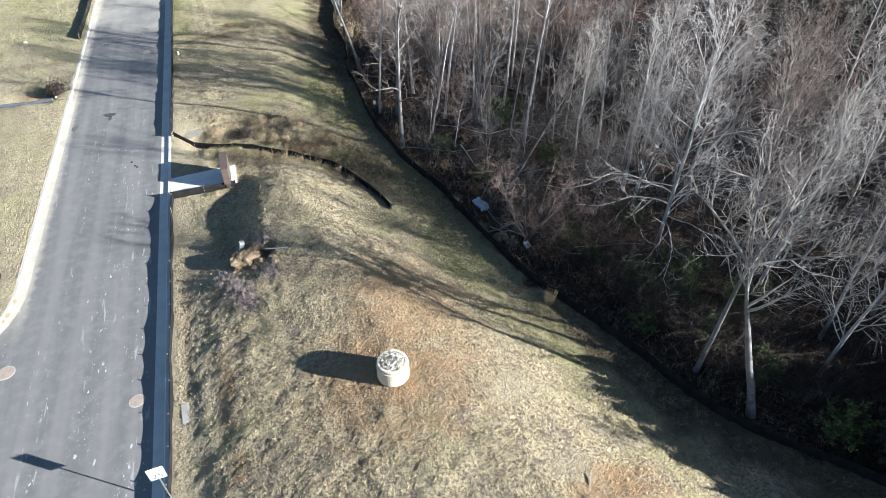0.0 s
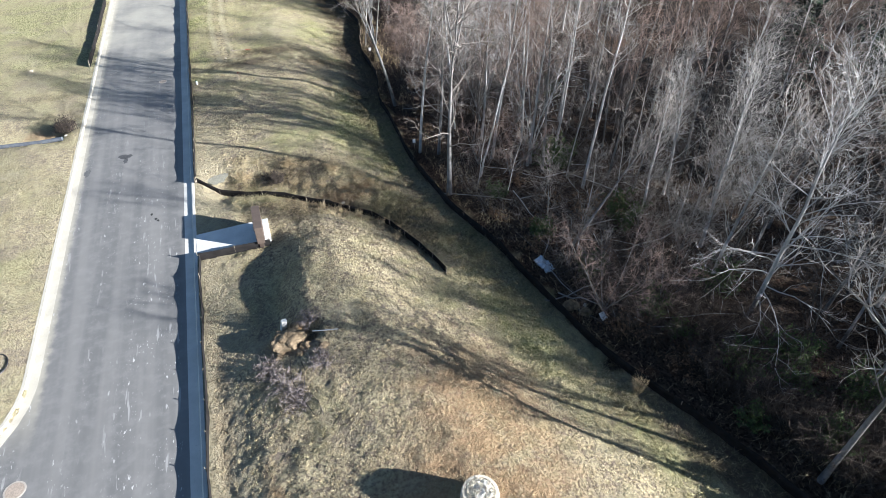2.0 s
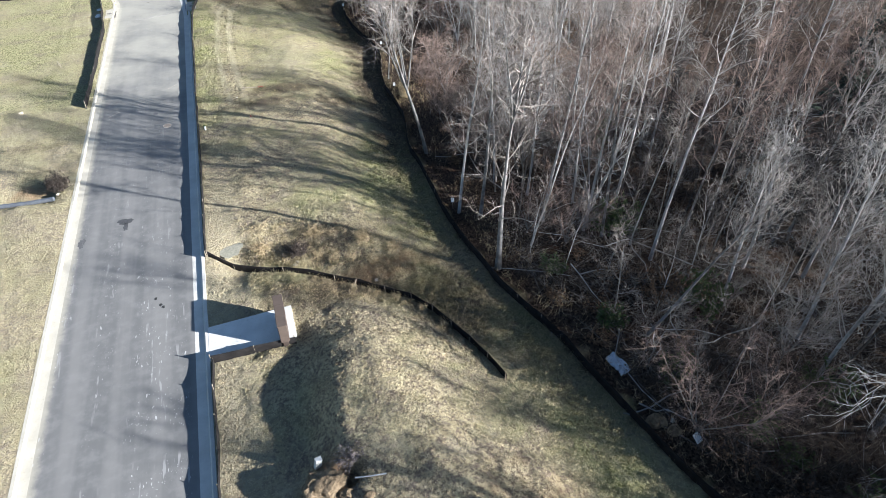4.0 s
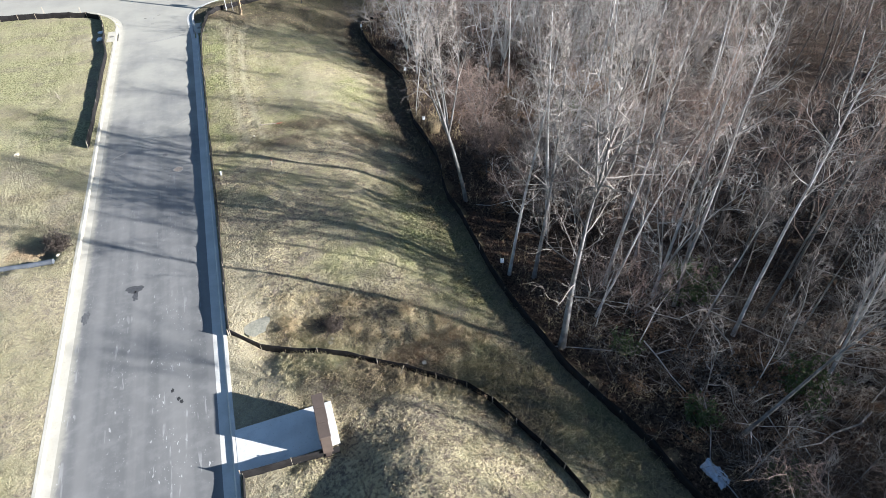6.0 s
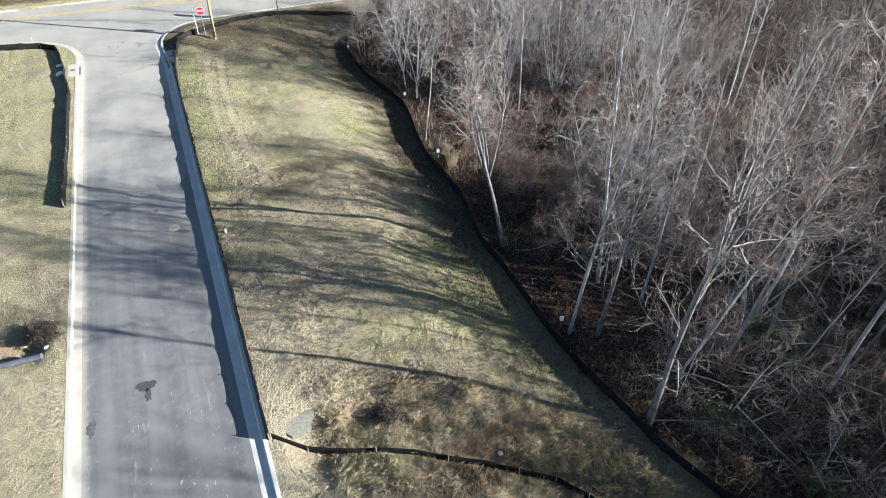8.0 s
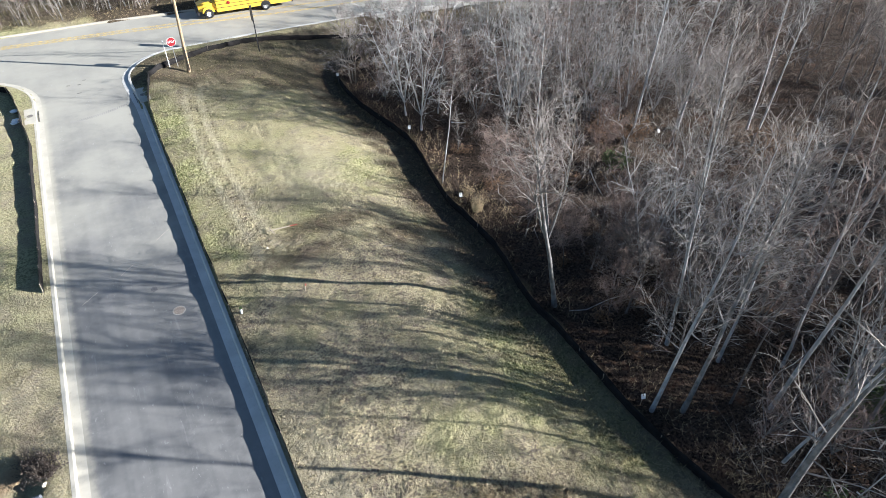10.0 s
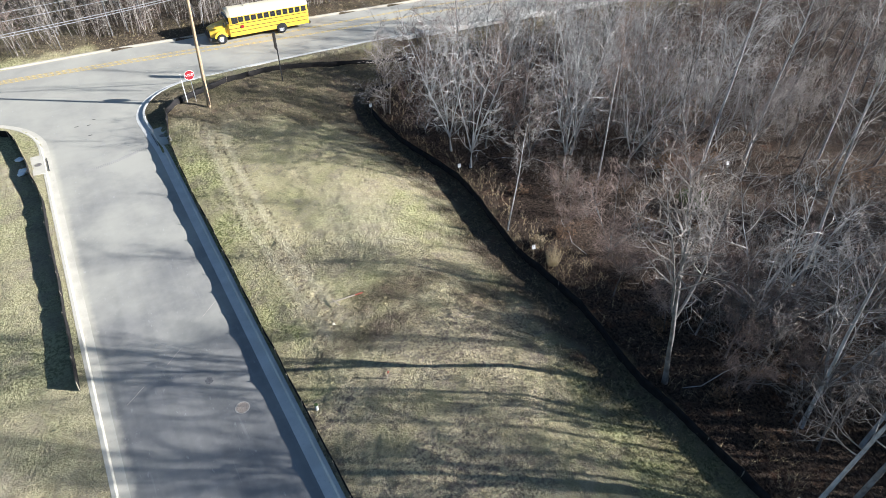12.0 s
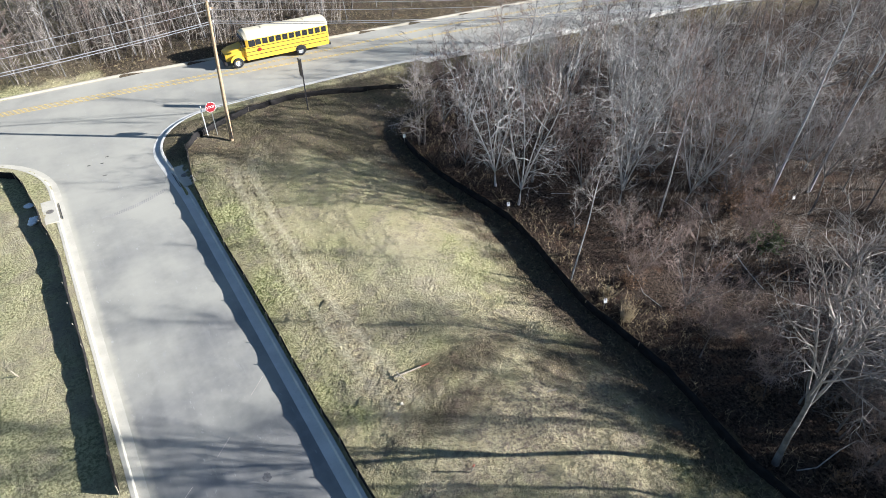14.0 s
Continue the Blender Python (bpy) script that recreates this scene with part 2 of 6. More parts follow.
def tube(points, radius, sides=6):
    """A round bar along points; one radius, or one for each point."""
    pts = [Vector(p) for p in points]
    rad = radius if isinstance(radius, (list, tuple)) else [radius] * len(pts)
    bm = bmesh.new()
    rings = []
    for i, p in enumerate(pts):
        d = (pts[min(i + 1, len(pts) - 1)] - pts[max(i - 1, 0)]).normalized()
        u = d.cross(Vector((0, 0, 1)) if abs(d.z) < 0.9 else Vector((1, 0, 0))).normalized()
        w = d.cross(u)
        rings.append([bm.verts.new(p + rad[i] * (math.cos(a) * u + math.sin(a) * w)) for a in (2 * math.pi * k / sides for k in range(sides))])
    for a, b in zip(rings, rings[1:]):
        for k in range(sides):
            bm.faces.new((a[k], a[(k + 1) % sides], b[(k + 1) % sides], b[k]))
    bm.faces.new(rings[0][::-1])
    bm.faces.new(rings[-1])
    bmesh.ops.recalc_face_normals(bm, faces=bm.faces)
    return bm


def rounded(corners, step=0.5):
    """A polyline through (x, y, radius) corners with round bends, in short steps."""
    out = [Vector(corners[0][:2])]
    for a, b, c in zip(corners, corners[1:], corners[2:]):
        A, B, C, r = Vector(a[:2]), Vector(b[:2]), Vector(c[:2]), b[2]
        u, v = (A - B).normalized(), (C - B).normalized()
        if r <= 0:
            out.append(B)
            continue
        ang = u.angle(v)
        d = r / math.tan(ang / 2)
        p, q = B + u * d, B + v * d
        n = max(3, int((math.pi - ang) * r / step))
        centre = B + (u + v).normalized() * (r / math.sin(ang / 2))
        a0, a1 = math.atan2(*(p - centre).yx), math.atan2(*(q - centre).yx)
        da = (a1 - a0 + math.pi) % (2 * math.pi) - math.pi
        out += [centre + r * Vector((math.cos(a0 + da * k / n), math.sin(a0 + da * k / n))) for k in range(n + 1)]
    return out + [Vector(corners[-1][:2])]


def resample(pts, step):
    """Points at even steps along a polyline."""
    pts = [Vector(p) for p in pts]
    lens = [0]
    for a, b in zip(pts, pts[1:]):
        lens.append(lens[-1] + (b - a).length)
    n = max(1, round(lens[-1] / step))
    out, i = [], 0
    for k in range(n + 1):
        s = lens[-1] * k / n
        while i < len(pts) - 2 and lens[i + 1] < s:
            i += 1
        f = (s - lens[i]) / max(1e-9, lens[i + 1] - lens[i])
        out.append(pts[i].lerp(pts[i + 1], min(1, max(0, f))))
    return out


def sweep(pts, profile, z=0.0):
    """A bmesh of a closed (offset, height) profile along a level path; offset is to the path's right."""
    bm = bmesh.new()
    rings = []
    for i, p in enumerate(pts):
        d = (pts[min(i + 1, len(pts) - 1)] - pts[max(i - 1, 0)]).normalized()
        right = Vector((d.y, -d.x))
        rings.append([bm.verts.new((p.x + right.x * o, p.y + right.y * o, z + h)) for o, h in profile])
    n = len(profile)
    for a, b in zip(rings, rings[1:]):
        for k in range(n):
            bm.faces.new((a[k], b[k], b[(k + 1) % n], a[(k + 1) % n]))
    bm.faces.new(rings[0])
    bm.faces.new(rings[-1][::-1])
    bmesh.ops.recalc_face_normals(bm, faces=bm.faces)
    return bm


# ---- plan of the roads ----
KERB_RIGHT = rounded([(-7.1, -60, 0), (-7.1, 89, 40), (-7.9, 100.4, 5.6), (4, 100.4, 30), (15, 99.9, 40), (90, 91, 0)])
KERB_LEFT = rounded([(-14.95, -60, 0), (-14.95, 10, 6), (-70, 10, 0)]), rounded([(-70, 24.6, 0), (-14.95, 24.6, 6.0), (-14.95, 101.0, 7.0), (-90, 103.2, 0)])
KERB_FAR = rounded([(-90, 114.4, 0), (-8, 111.3, 60), (90, 101.2, 0)])
ROAD_RIM = KERB_RIGHT + KERB_FAR[::-1] + KERB_LEFT[1][::-1] + KERB_LEFT[0][::-1]
FENCE_WOODS = [(27, -1), (22.6, 6.6), (19.0, 10.4), (17.2, 13.3), (16.2, 16.5), (15.5, 18.3), (14.5, 20.6), (13.7, 22.1), (13.1, 23.7), (12.6, 25.5), (12.1, 28.5), (11.55, 30.7),
               (11.2, 32.9), (10.5, 35.4), (10.0, 37.0), (9.4, 39.0), (9.1, 41.6), (8.85, 45.0), (8.8, 48.5), (8.9, 50.5), (8.9, 53.0), (8.75, 55.2), (9.2, 57.5), (9.75, 60.0),
               (9.9, 62.4), (9.85, 64.6), (9.8, 67.5), (10.2, 70.0), (10.7, 71.9), (11.25, 74.5), (11.6, 76.9), (11.1, 79.3), (10.5, 82.7), (10.15, 86.3), (10.25, 88.5), (10.65, 90.8), (11.9, 92.2), (14.0, 92.3)]
# level of the ground along that fence: stations and heights
EDGE_Y = (10, 20, 30, 40, 46, 55, 66, 70, 77, 89, 95)
EDGE_Z = (-0.95, -0.9, -0.9, -0.7, -1.1, -1.1, -1.5, -1.5, -2.1, -1.8, -1.2)
WOODS_RIM = [(60, -60)] + FENCE_WOODS + [(18, 96.5), (90, 88)]
SWALE = [(-6.3, 44.9), (-4.0, 44.6), (-1.0, 44.0), (2.5, 41.2), (6.3, 36.5), (9.5, 34.0)]


def smooth(v, lo, hi):
    f = np.clip((v - lo) / (hi - lo), 0, 1)
    return f * f * (3 - 2 * f)


def line_distance(x, y, pts):
    """The distance from a polyline, and the side: positive to its right."""
    best, side = np.full(x.shape, 1e9), np.zeros(x.shape)
    for a, b in zip(pts, pts[1:]):
        dx, dy = b[0] - a[0], b[1] - a[1]
        f = np.clip(((x - a[0]) * dx + (y - a[1]) * dy) / (dx * dx + dy * dy + 1e-12), 0, 1)
        px, py = x - a[0] - f * dx, y - a[1] - f * dy
        d = np.hypot(px, py)
        near = d < best
        best = np.where(near, d, best)
        side = np.where(near, np.sign(dy * px - dx * py), side)
    return best, side


def within(x, y, poly):
    inside = np.zeros(x.shape, bool)
    for a, b in zip(poly, poly[1:] + poly[:1]):
        if a[1] == b[1]:
            continue
        inside ^= ((a[1] > y) != (b[1] > y)) & (x < (b[0] - a[0]) * (y - a[1]) / (b[1] - a[1]) + a[0])
    return inside


def waves(x, y, scale, seed=0):
    """A cheap smooth unevenness between -1 and 1."""
    g = np.random.default_rng(seed)
    out = 0
    for k in range(7):
        a, f, ph = g.uniform(0, 6.28), g.uniform(0.6, 1.9) / scale, g.uniform(0, 6.28)
        out = out + np.sin(2 * np.pi * f * (x * math.cos(a) + y * math.sin(a)) + ph)
    return out / 4.2


def terrain(x, y):
    """Height of the ground, and how far it lies inside the woods."""
    x, y = np.asarray(x, float), np.asarray(y, float)
    inside = within(x, y, ROAD_RIM)
    rim = ROAD_RIM[:len(ROAD_RIM)]
    dk, _ = line_distance(x, y, rim + rim[:1])
    d, side = line_distance(x, y, WOODS_RIM)
    s = d * side
    right = x > -9
    h = 0.15 + 0.04 * smooth(dk, 0.28, 0.7) + 0.26 * smooth(dk, 0.3, 4.0)
    y0 = np.clip(24.5 + 0.8 * (x + 7), 24, 31)
    f = np.clip((x + 6.0) / 9.5, 0, 1)
    near = smooth(y, 26.5, 31.5)
    bank = (1 - (1 - f) ** 1.25) * (1 - near) + 0.86 * smooth(x, -3.2, -0.9) * near
    mound = 1.55 * bank * (1 - smooth(y, y0 + 2, y0 + 10.5)) * (1 - smooth(s, -10.5, -4.0))
    mound = mound + 0.35 * np.exp(-((x - 1.0) / 2.2) ** 2 - ((y - 30.5) / 4.0) ** 2)
    h = h + np.where(right, mound, -0.2 * smooth(dk, 0.3, 5))
    h = h - np.where(right, 0.6 * smooth(y, 66, 77) * smooth(dk, 1, 6), 0)
    ds, _ = line_distance(x, y, SWALE)
    h = h - 1.15 * np.exp(-(ds / 1.9) ** 2) * smooth(x, -7.0, -4.5)
    h = h - 0.8 * np.exp(-(np.hypot(x + 1.4, y - 28.3) / 0.48) ** 4)
    dl, _ = line_distance(x, y, [(-15.6, 56.2), (-40, 58)])
    h = h - 0.7 * np.exp(-(dl / 1.3) ** 2) * smooth(-x, 15.7, 17.2)
    wide = 7.2 + 2.2 * smooth(y, 58, 72)
    edge = np.where(right & (y < 99), smooth((s + 0.35 * waves(x, y, 11, 41) * smooth(-s, 0.8, 4)) / wide, -1.0, -0.09), 0)
    h = h + edge * (np.interp(y, EDGE_Y, EDGE_Z) - h)
    h = h - np.where(right & (y < 98), 0.5 * smooth(s, 4, 25) - 0.22 * smooth(s, 1, 5) * waves(x, y, 9, 3), 0)
    pad = smooth(x, -7.2, -6.6) * (1 - smooth(x, -2.4, -1.4)) * smooth(y, 36.2, 37.2) * (1 - smooth(y, 39.8, 40.8))
    h = h + pad * (0.10 + 0.055 * (x + 6.85) - h)
    north = y > 104
    h = h + np.where(north, 0.25 * smooth(dk, 2, 10) + 0.5 * smooth(dk, 8, 30), 0)
    far = np.hypot(x, y - 50)
    h = h + 0.035 * waves(x, y, 2.2, 1) * smooth(dk, 0.6, 2.0) + 2.5 * smooth(far, 120, 500) * waves(x, y, 160, 5)
    h = np.where(inside, -0.06 - 0.19 * smooth(dk, 0, 0.25), h)
    return h, np.where(north, dk - 1.2, s), inside, dk


def height(x, y):
    return float(terrain(np.array([x]), np.array([y]))[0][0])


def heights(xs, ys):
    return terrain(np.array(xs), np.array(ys))[0]


def patch(x, y, cx, cy, rx, ry, soft=0.5, seed=0):
    """A blotch with an uneven rim, 1 inside."""
    d = np.hypot((x - cx) / rx, (y - cy) / ry) + 0.22 * waves(x, y, 1.6, seed)
    return 1 - smooth(d, 1 - soft, 1 + soft * 0.5)


TRACK = [(-2.4, 92), (-3.4, 87), (-3.7, 82), (-3.9, 77), (-3.8, 72), (-3.6, 68), (-3.3, 65)]


def zones(x, y, s, dk):
    """Shares of leaf litter, with some tree shade painted in, bare clay and green at a place."""
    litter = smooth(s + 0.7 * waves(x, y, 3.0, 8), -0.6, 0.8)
    clay = patch(x, y, 3.6, 17.2, 4.4, 4.2, 0.6, 11) * 0.9
    clay = np.maximum(clay, 0.85 * patch(x, y, 5.2, 21.5, 3.6, 4.6, 0.7, 12))
    for cx, cy, rx, ry in ((-4.2, 19.0, 0.5, 2.6), (-3.9, 15.2, 0.45, 0.7), (3.6, 41.9, 3.6, 0.9), (-2.3, 28.4, 1.3, 1.1), (-17.6, 57.0, 1.8, 0.7), (10.5, 9.0, 2.2, 1.6), (-6.0, 26, 0.5, 5)):
        clay = np.maximum(clay, patch(x, y, cx, cy, rx, ry, 0.6, int(abs(cx) * 7) + 40))
    green = 0.10 + 0.42 * smooth(y, 56, 76) + 0.28 * waves(x, y, 7, 21) + 0.2 * waves(x, y, 2.5, 22)
    green = green - 0.12 * (1 - smooth(y, 30, 47)) * (x > -9) + 0.2 * (x < -14) + 0.4 * smooth(s, -6.5, -3.0) * (y < 60) * (x > -9) + 0.5 * (x < -14) * smooth(y, 65, 80)
    for cx, cy, rx, ry, amount in ((6.8, 48.0, 2.4, 4.6, 0.95), (3.0, 51.5, 5.0, 4.5, 0.45), (2.6, 73.0, 3.6, 4.2, 0.4), (-5.2, 78.0, 1.0, 12.0, 0.6), (9.6, 29.0, 1.8, 7.5, 0.55), (5.6, 30.5, 1.6, 4.0, 0.35), (13.0, 17.5, 1.6, 4.0, 0.5), (-3.4, 31.0, 1.2, 1.2, 0.5)):
        green = green + amount * patch(x, y, cx, cy, rx, ry, 0.8, int(cy))
    east = x > -9
    litter = np.where(y > 104, 0.62 * litter, litter)
    green = green + 0.6 * east * (y > 62) * (1 - smooth(dk, 1.6, 3.2)) * (y < 92)
    pale = 0.85 * east * (1 - smooth(dk + 0.5 * waves(x, y, 1.5, 71), 1.2, 3.4)) * (1 - smooth(y, 48, 60))
    # blotch at (2.0, 74.0): yellow grass, also lightened for the sun on it
    for cx, cy, rx, ry in ((-4.6, 46.6, 1.5, 1.0), (-5.4, 48.5, 0.6, 3.0), (2.0, 74.0, 3.2, 4.5), (-19.5, 65.5, 2.0, 2.2), (-21.5, 72.0, 2.5, 2.0), (-18.5, 60.0, 1.4, 1.0), (12.0, 31.0, 0.1, 0.1), (-1.5, 63.5, 1.2, 0.6), (8.5, 15.0, 1.6, 1.2), (9.0, 10.5, 1.0, 0.8)):
        pale = np.maximum(pale, 0.6 * patch(x, y, cx, cy, rx, ry, 0.7, int(abs(cx) * 9) + 70))
    pale = np.maximum(pale, 0.32 * (x < -14))
    for off in (-0.8, 0.8):
        dt, _ = line_distance(x, y, [(a + off * 0.75, b) for a, b in TRACK])
        litter = np.maximum(litter, 0.62 * np.exp(-((dt - 0.4) / 0.22) ** 2) * smooth(waves(x, y, 0.6, 62 + int(off)), -0.3, 0.4))
        pale = np.maximum(pale, np.exp(-(dt / 0.36) ** 2) * (0.75 + 0.5 * waves(x, y, 0.7, 61)))
    # strip by the fence darkened: dark soil, and the wood's shade painted in
    litter = np.maximum(litter, 0.65 * smooth(s + 0.8 * waves(x, y, 3, 95), -3.6, -1.2) * (1 - smooth(y, 16, 27)) * east)
    litter = np.maximum(litter, 0.42 * patch(x, y, 1.0, 45.3, 6.5, 1.6, 0.8, 91))
    for cx, cy, rx, ry in ((-18.5, 62.6, 3.2, 1.1), (-17.0, 58.6, 2.6, 1.4), (-21.0, 75.5, 2.2, 1.2), (-1.5, 64.2, 4.0, 1.3), (0.5, 66.4, 5.0, 1.6), (5.0, 64.0, 3.0, 2.0)):
        litter = np.maximum(litter, (0.38 if cx < -9 else 0.6) * patch(x, y, cx, cy, rx, ry, 0.8, int(cy)))
    litter = np.maximum(litter, 0.32 * patch(x, y, -2.7, 25.2, 1.7, 2.2, 0.8, 94))
    # wide tint for brown turf and for the tree shade streaked across it
    litter = np.maximum(litter, 0.33 * patch(x, y, 3.5, 61.0, 6.5, 4.0, 1.2, 97))
    litter = np.maximum(litter, 0.58 * patch(x, y, 6.4, 37.5, 3.6, 5.0, 0.8, 93))
    litter = np.maximum(litter, 0.62 * patch(x, y, 0.8, 40.4, 6.2, 2.2, 0.8, 92))
    # longer strip by the fence: brown litter, and shade put into the colour
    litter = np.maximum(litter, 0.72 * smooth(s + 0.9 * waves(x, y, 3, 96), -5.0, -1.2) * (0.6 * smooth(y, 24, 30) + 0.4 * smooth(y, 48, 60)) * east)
    # tree shade over the field's top, painted as brown litter
    litter = np.maximum(litter, 0.6 * east * smooth(y + 2 * waves(x, y, 5, 83) + 0.35 * x, 86, 93) * (y < 99))
    return np.clip(litter, 0, 1), np.clip(clay, 0, 1), np.clip(green, 0, 1), np.clip(pale * (1 - litter), 0, 1)


def paint_zones(me, x, y, s, dk):
    a = me.attributes.new("zone", "FLOAT_COLOR", "POINT")
    z = zones(x, y, s, dk)
    a.data.foreach_set("color", np.stack(z, 1).astype(np.float32).ravel())


# ---- ground ----
def steps(*runs):
    """Grid lines: (from, to, step) runs end to end."""
    return np.concatenate([np.arange(a, b - 0.2 * d, d) for a, b, d in runs] + [[runs[-1][1]]])


def build_ground():
    xs = steps((-900, -200, 100), (-200, -60, 20), (-60, -30, 2.0), (-30, -22, 0.45), (-22, -15.24, 0.2), (-15.24, -15.04, 0.2), (-15.04, -14.93, 0.11), (-14.93, -14.6, 0.33), (-14.6, -7.5, 0.9), (-7.5, -7.12, 0.38), (-7.12, -7.03, 0.09), (-7.03, -6.84, 0.19), (-6.84, 16, 0.19), (16, 26, 0.36), (26, 80, 1.4), (80, 200, 20), (200, 900, 100))
    ys = steps((-900, -100, 100), (-100, 0, 10), (0, 6, 0.4), (6, 95, 0.19), (95, 104, 0.36), (104, 122, 0.6), (122, 160, 2), (160, 300, 20), (300, 1200, 100))
    X, Y = np.meshgrid(xs, ys)
    x, y = X.ravel(), Y.ravel()
    z, s, inside, dk = terrain(x, y)
    lumps = np.random.default_rng(3).normal(0, 1, x.shape)
    rough = 1 + 0.2 * np.exp(-(line_distance(x, y, TRACK)[0] / 0.8) ** 2)
    z = z + np.where(inside, 0, lumps.clip(-2, 2) * 0.024 * rough * smooth(dk, 0.35, 1.0) * (1 - 0.4 * (x < -14)))
    nx, ny = len(xs), len(ys)
    i = np.arange(nx * ny).reshape(ny, nx)
    quads = np.stack([i[:-1, :-1], i[:-1, 1:], i[1:, 1:], i[1:, :-1]], -1).reshape(-1, 4)
    me = bpy.data.meshes.new("ground")
    me.vertices.add(nx * ny)
    me.vertices.foreach_set("co", np.stack([x, y, z], 1).astype(np.float32).ravel())
    me.loops.add(quads.size)
    me.loops.foreach_set("vertex_index", quads.ravel().astype(np.int32))
    me.polygons.add(len(quads))
    me.polygons.foreach_set("loop_start", np.arange(0, quads.size, 4, dtype=np.int32))
    me.polygons.foreach_set("use_smooth", np.ones(len(quads), bool))
    me.update(calc_edges=True)
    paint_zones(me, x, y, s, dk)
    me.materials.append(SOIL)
    tagged(new("ground", me), "dormant straw-coloured turf with clay patches, leaf litter under the trees and painted tree shade", "ground", kind="structure")


build_ground()

# asphalt: one flat sheet inside the kerbs
bm = bmesh.new()
rim = [bm.verts.new((p.x, p.y, 0.0)) for p in ROAD_RIM]
for tri in tessellate_polygon([[Vector((p.x, p.y, 0)) for p in ROAD_RIM]]):
    a, b, c = (ROAD_RIM[k] for k in tri)
    up = (b - a).x * (c - a).y - (b - a).y * (c - a).x
    if abs(up) > 1e-7:
        bm.faces.new([rim[k] for k in (tri if up > 0 else tri[::-1])])
tagged(part("road", bm, ASPHALT), "grey asphalt street meeting a wider road, dusty near the junction", "road", kind="structure")

# kerb and gutter in one section; the kerb stands behind its path
KERB_SECTION = [(-0.64, 0.004), (0.0, 0.014), (0.05, 0.145), (0.08, 0.16), (0.24, 0.16), (0.26, 0.13), (0.26, -0.3), (-0.64, -0.3)]


def kerb(name, pts, sign, pan=0.50, mat=None):
    prof = [(max(o, -pan) * sign, h) for o, h in KERB_SECTION]
    tagged(part(name, sweep(resample(pts, 1.0), prof), mat or KERB_C), "cast concrete kerb with gutter pan", "kerb", kind="structure")


kerb("kerb_right", KERB_RIGHT, 1, 0.48, KERB_SKYLIT)
kerb("kerb_left", KERB_LEFT[1], -1, 0.42)
kerb("kerb_left_south", KERB_LEFT[0], -1, 0.42)
kerb("kerb_far", KERB_FAR, -1, 0.12, DUSTY_KERB)


# ---- silt fences ----
def silt_fence(path, tall, label, step=1.8, seed=0, lean=0.0, proud=0.045):
    """Black fabric stapled to stakes, sagging between them."""
    g = random.Random(seed)
    posts = resample([Vector(p) for p in path], step)
    base = thing("silt_fence", Matrix(), label, "silt fence")
    hs = heights([p.x for p in posts], [p.y for p in posts])
    tops = [tall * g.uniform(0.9, 1.08) for _ in posts]
    offs = [Vector((g.uniform(-0.05, 0.05), g.uniform(-0.05, 0.05))) for _ in posts]
    verts, faces = [], []
    n = 6
    for i in range(len(posts) - 1):
        a, b = posts[i] + offs[i], posts[i + 1] + offs[i + 1]
        d = (b - a).normalized()
        nrm = Vector((d.y, -d.x))
        sag, bulge = g.uniform(0.02, 0.12) * tall, g.uniform(-0.06, 0.1)
        for k in range(n + (i == len(posts) - 2)):
            f = k / n
            p = a.lerp(b, f)
            z0 = hs[i] * (1 - f) + hs[i + 1] * f - 0.08
            zt = z0 + 0.08 + tops[i] * (1 - f) + tops[i + 1] * f - sag * 4 * f * (1 - f)
            for lvl, out in ((0.0, 0.0), (0.5, bulge * 4 * f * (1 - f)), (1.0, lean)):
                q = p + nrm * out
                z = z0 + (zt - z0) * lvl
                verts += [(q.x + nrm.x * 0.005, q.y + nrm.y * 0.005, z), (q.x - nrm.x * 0.005, q.y - nrm.y * 0.005, z)]
    cols = len(verts) // 6
    for c in range(cols - 1):
        o, q = c * 6, c * 6 + 6
        for r in (0, 2):
            faces += [(o + r, q + r, q + r + 2, o + r + 2), (o + r + 1, o + r + 3, q + r + 3, q + r + 1)]
        faces.append((o + 4, q + 4, q + 5, o + 5))
    link_mesh("fabric", verts, faces, FABRIC, base, True)
    bm = box((0.038, 0.038, 1.0), (0, 0, 0.5), None, 0.005)
    me = bpy.data.meshes.new("stake")
    bm.to_mesh(me)
    bm.free()
    me.materials.append(STAKE)
    for p, o, z, t in zip(posts, offs, hs, tops):
        st = new("stake", me)
        st.parent = base
        q = p + o
        st.matrix_basis = Matrix.LocRotScale((q.x + (0.04 if proud < 0 else -0.035), q.y + 0.02, z - 0.12), Euler((g.uniform(-0.07, 0.07), g.uniform(-0.07, 0.07), g.uniform(0, 1.5))), (1, 1, t + 0.12 + proud + g.uniform(-0.025, 0.025)))
    return base


silt_fence([(-6.75, 3), (-6.75, 20), (-6.68, 37.06)], 0.48, "low black silt fence on stakes behind the kerb", seed=1)
silt_fence([(-6.68, 37.06), (-4.5, 36.95), (-2.5, 36.8)], 0.55, "short black silt fence along the concrete pad", seed=2)
silt_fence([(-6.7, 45.6), (-6.7, 70), (-6.72, 82), (-6.55, 88.5), (-6.05, 92.3), (-5.75, 94.1), (-5.35, 95.3), (-4.15, 96.1), (-1.8, 97.2), (0, 97.75), (3.4, 98.0), (8, 97.7), (13.4, 97.1), (22, 96.0)], 0.5, "long black silt fence curving round the street corner", seed=3)
silt_fence([(-6.6, 45.6), (-5.2, 44.7), (-2.5, 43.4), (0.0, 41.9), (2.6, 40.2), (4.4, 38.9), (5.4, 37.2), (6.1, 35.2), (6.6, 33.2), (7.0, 31.6)], 0.5, "sagging black silt fence across the grassy swale", seed=4, step=1.6)
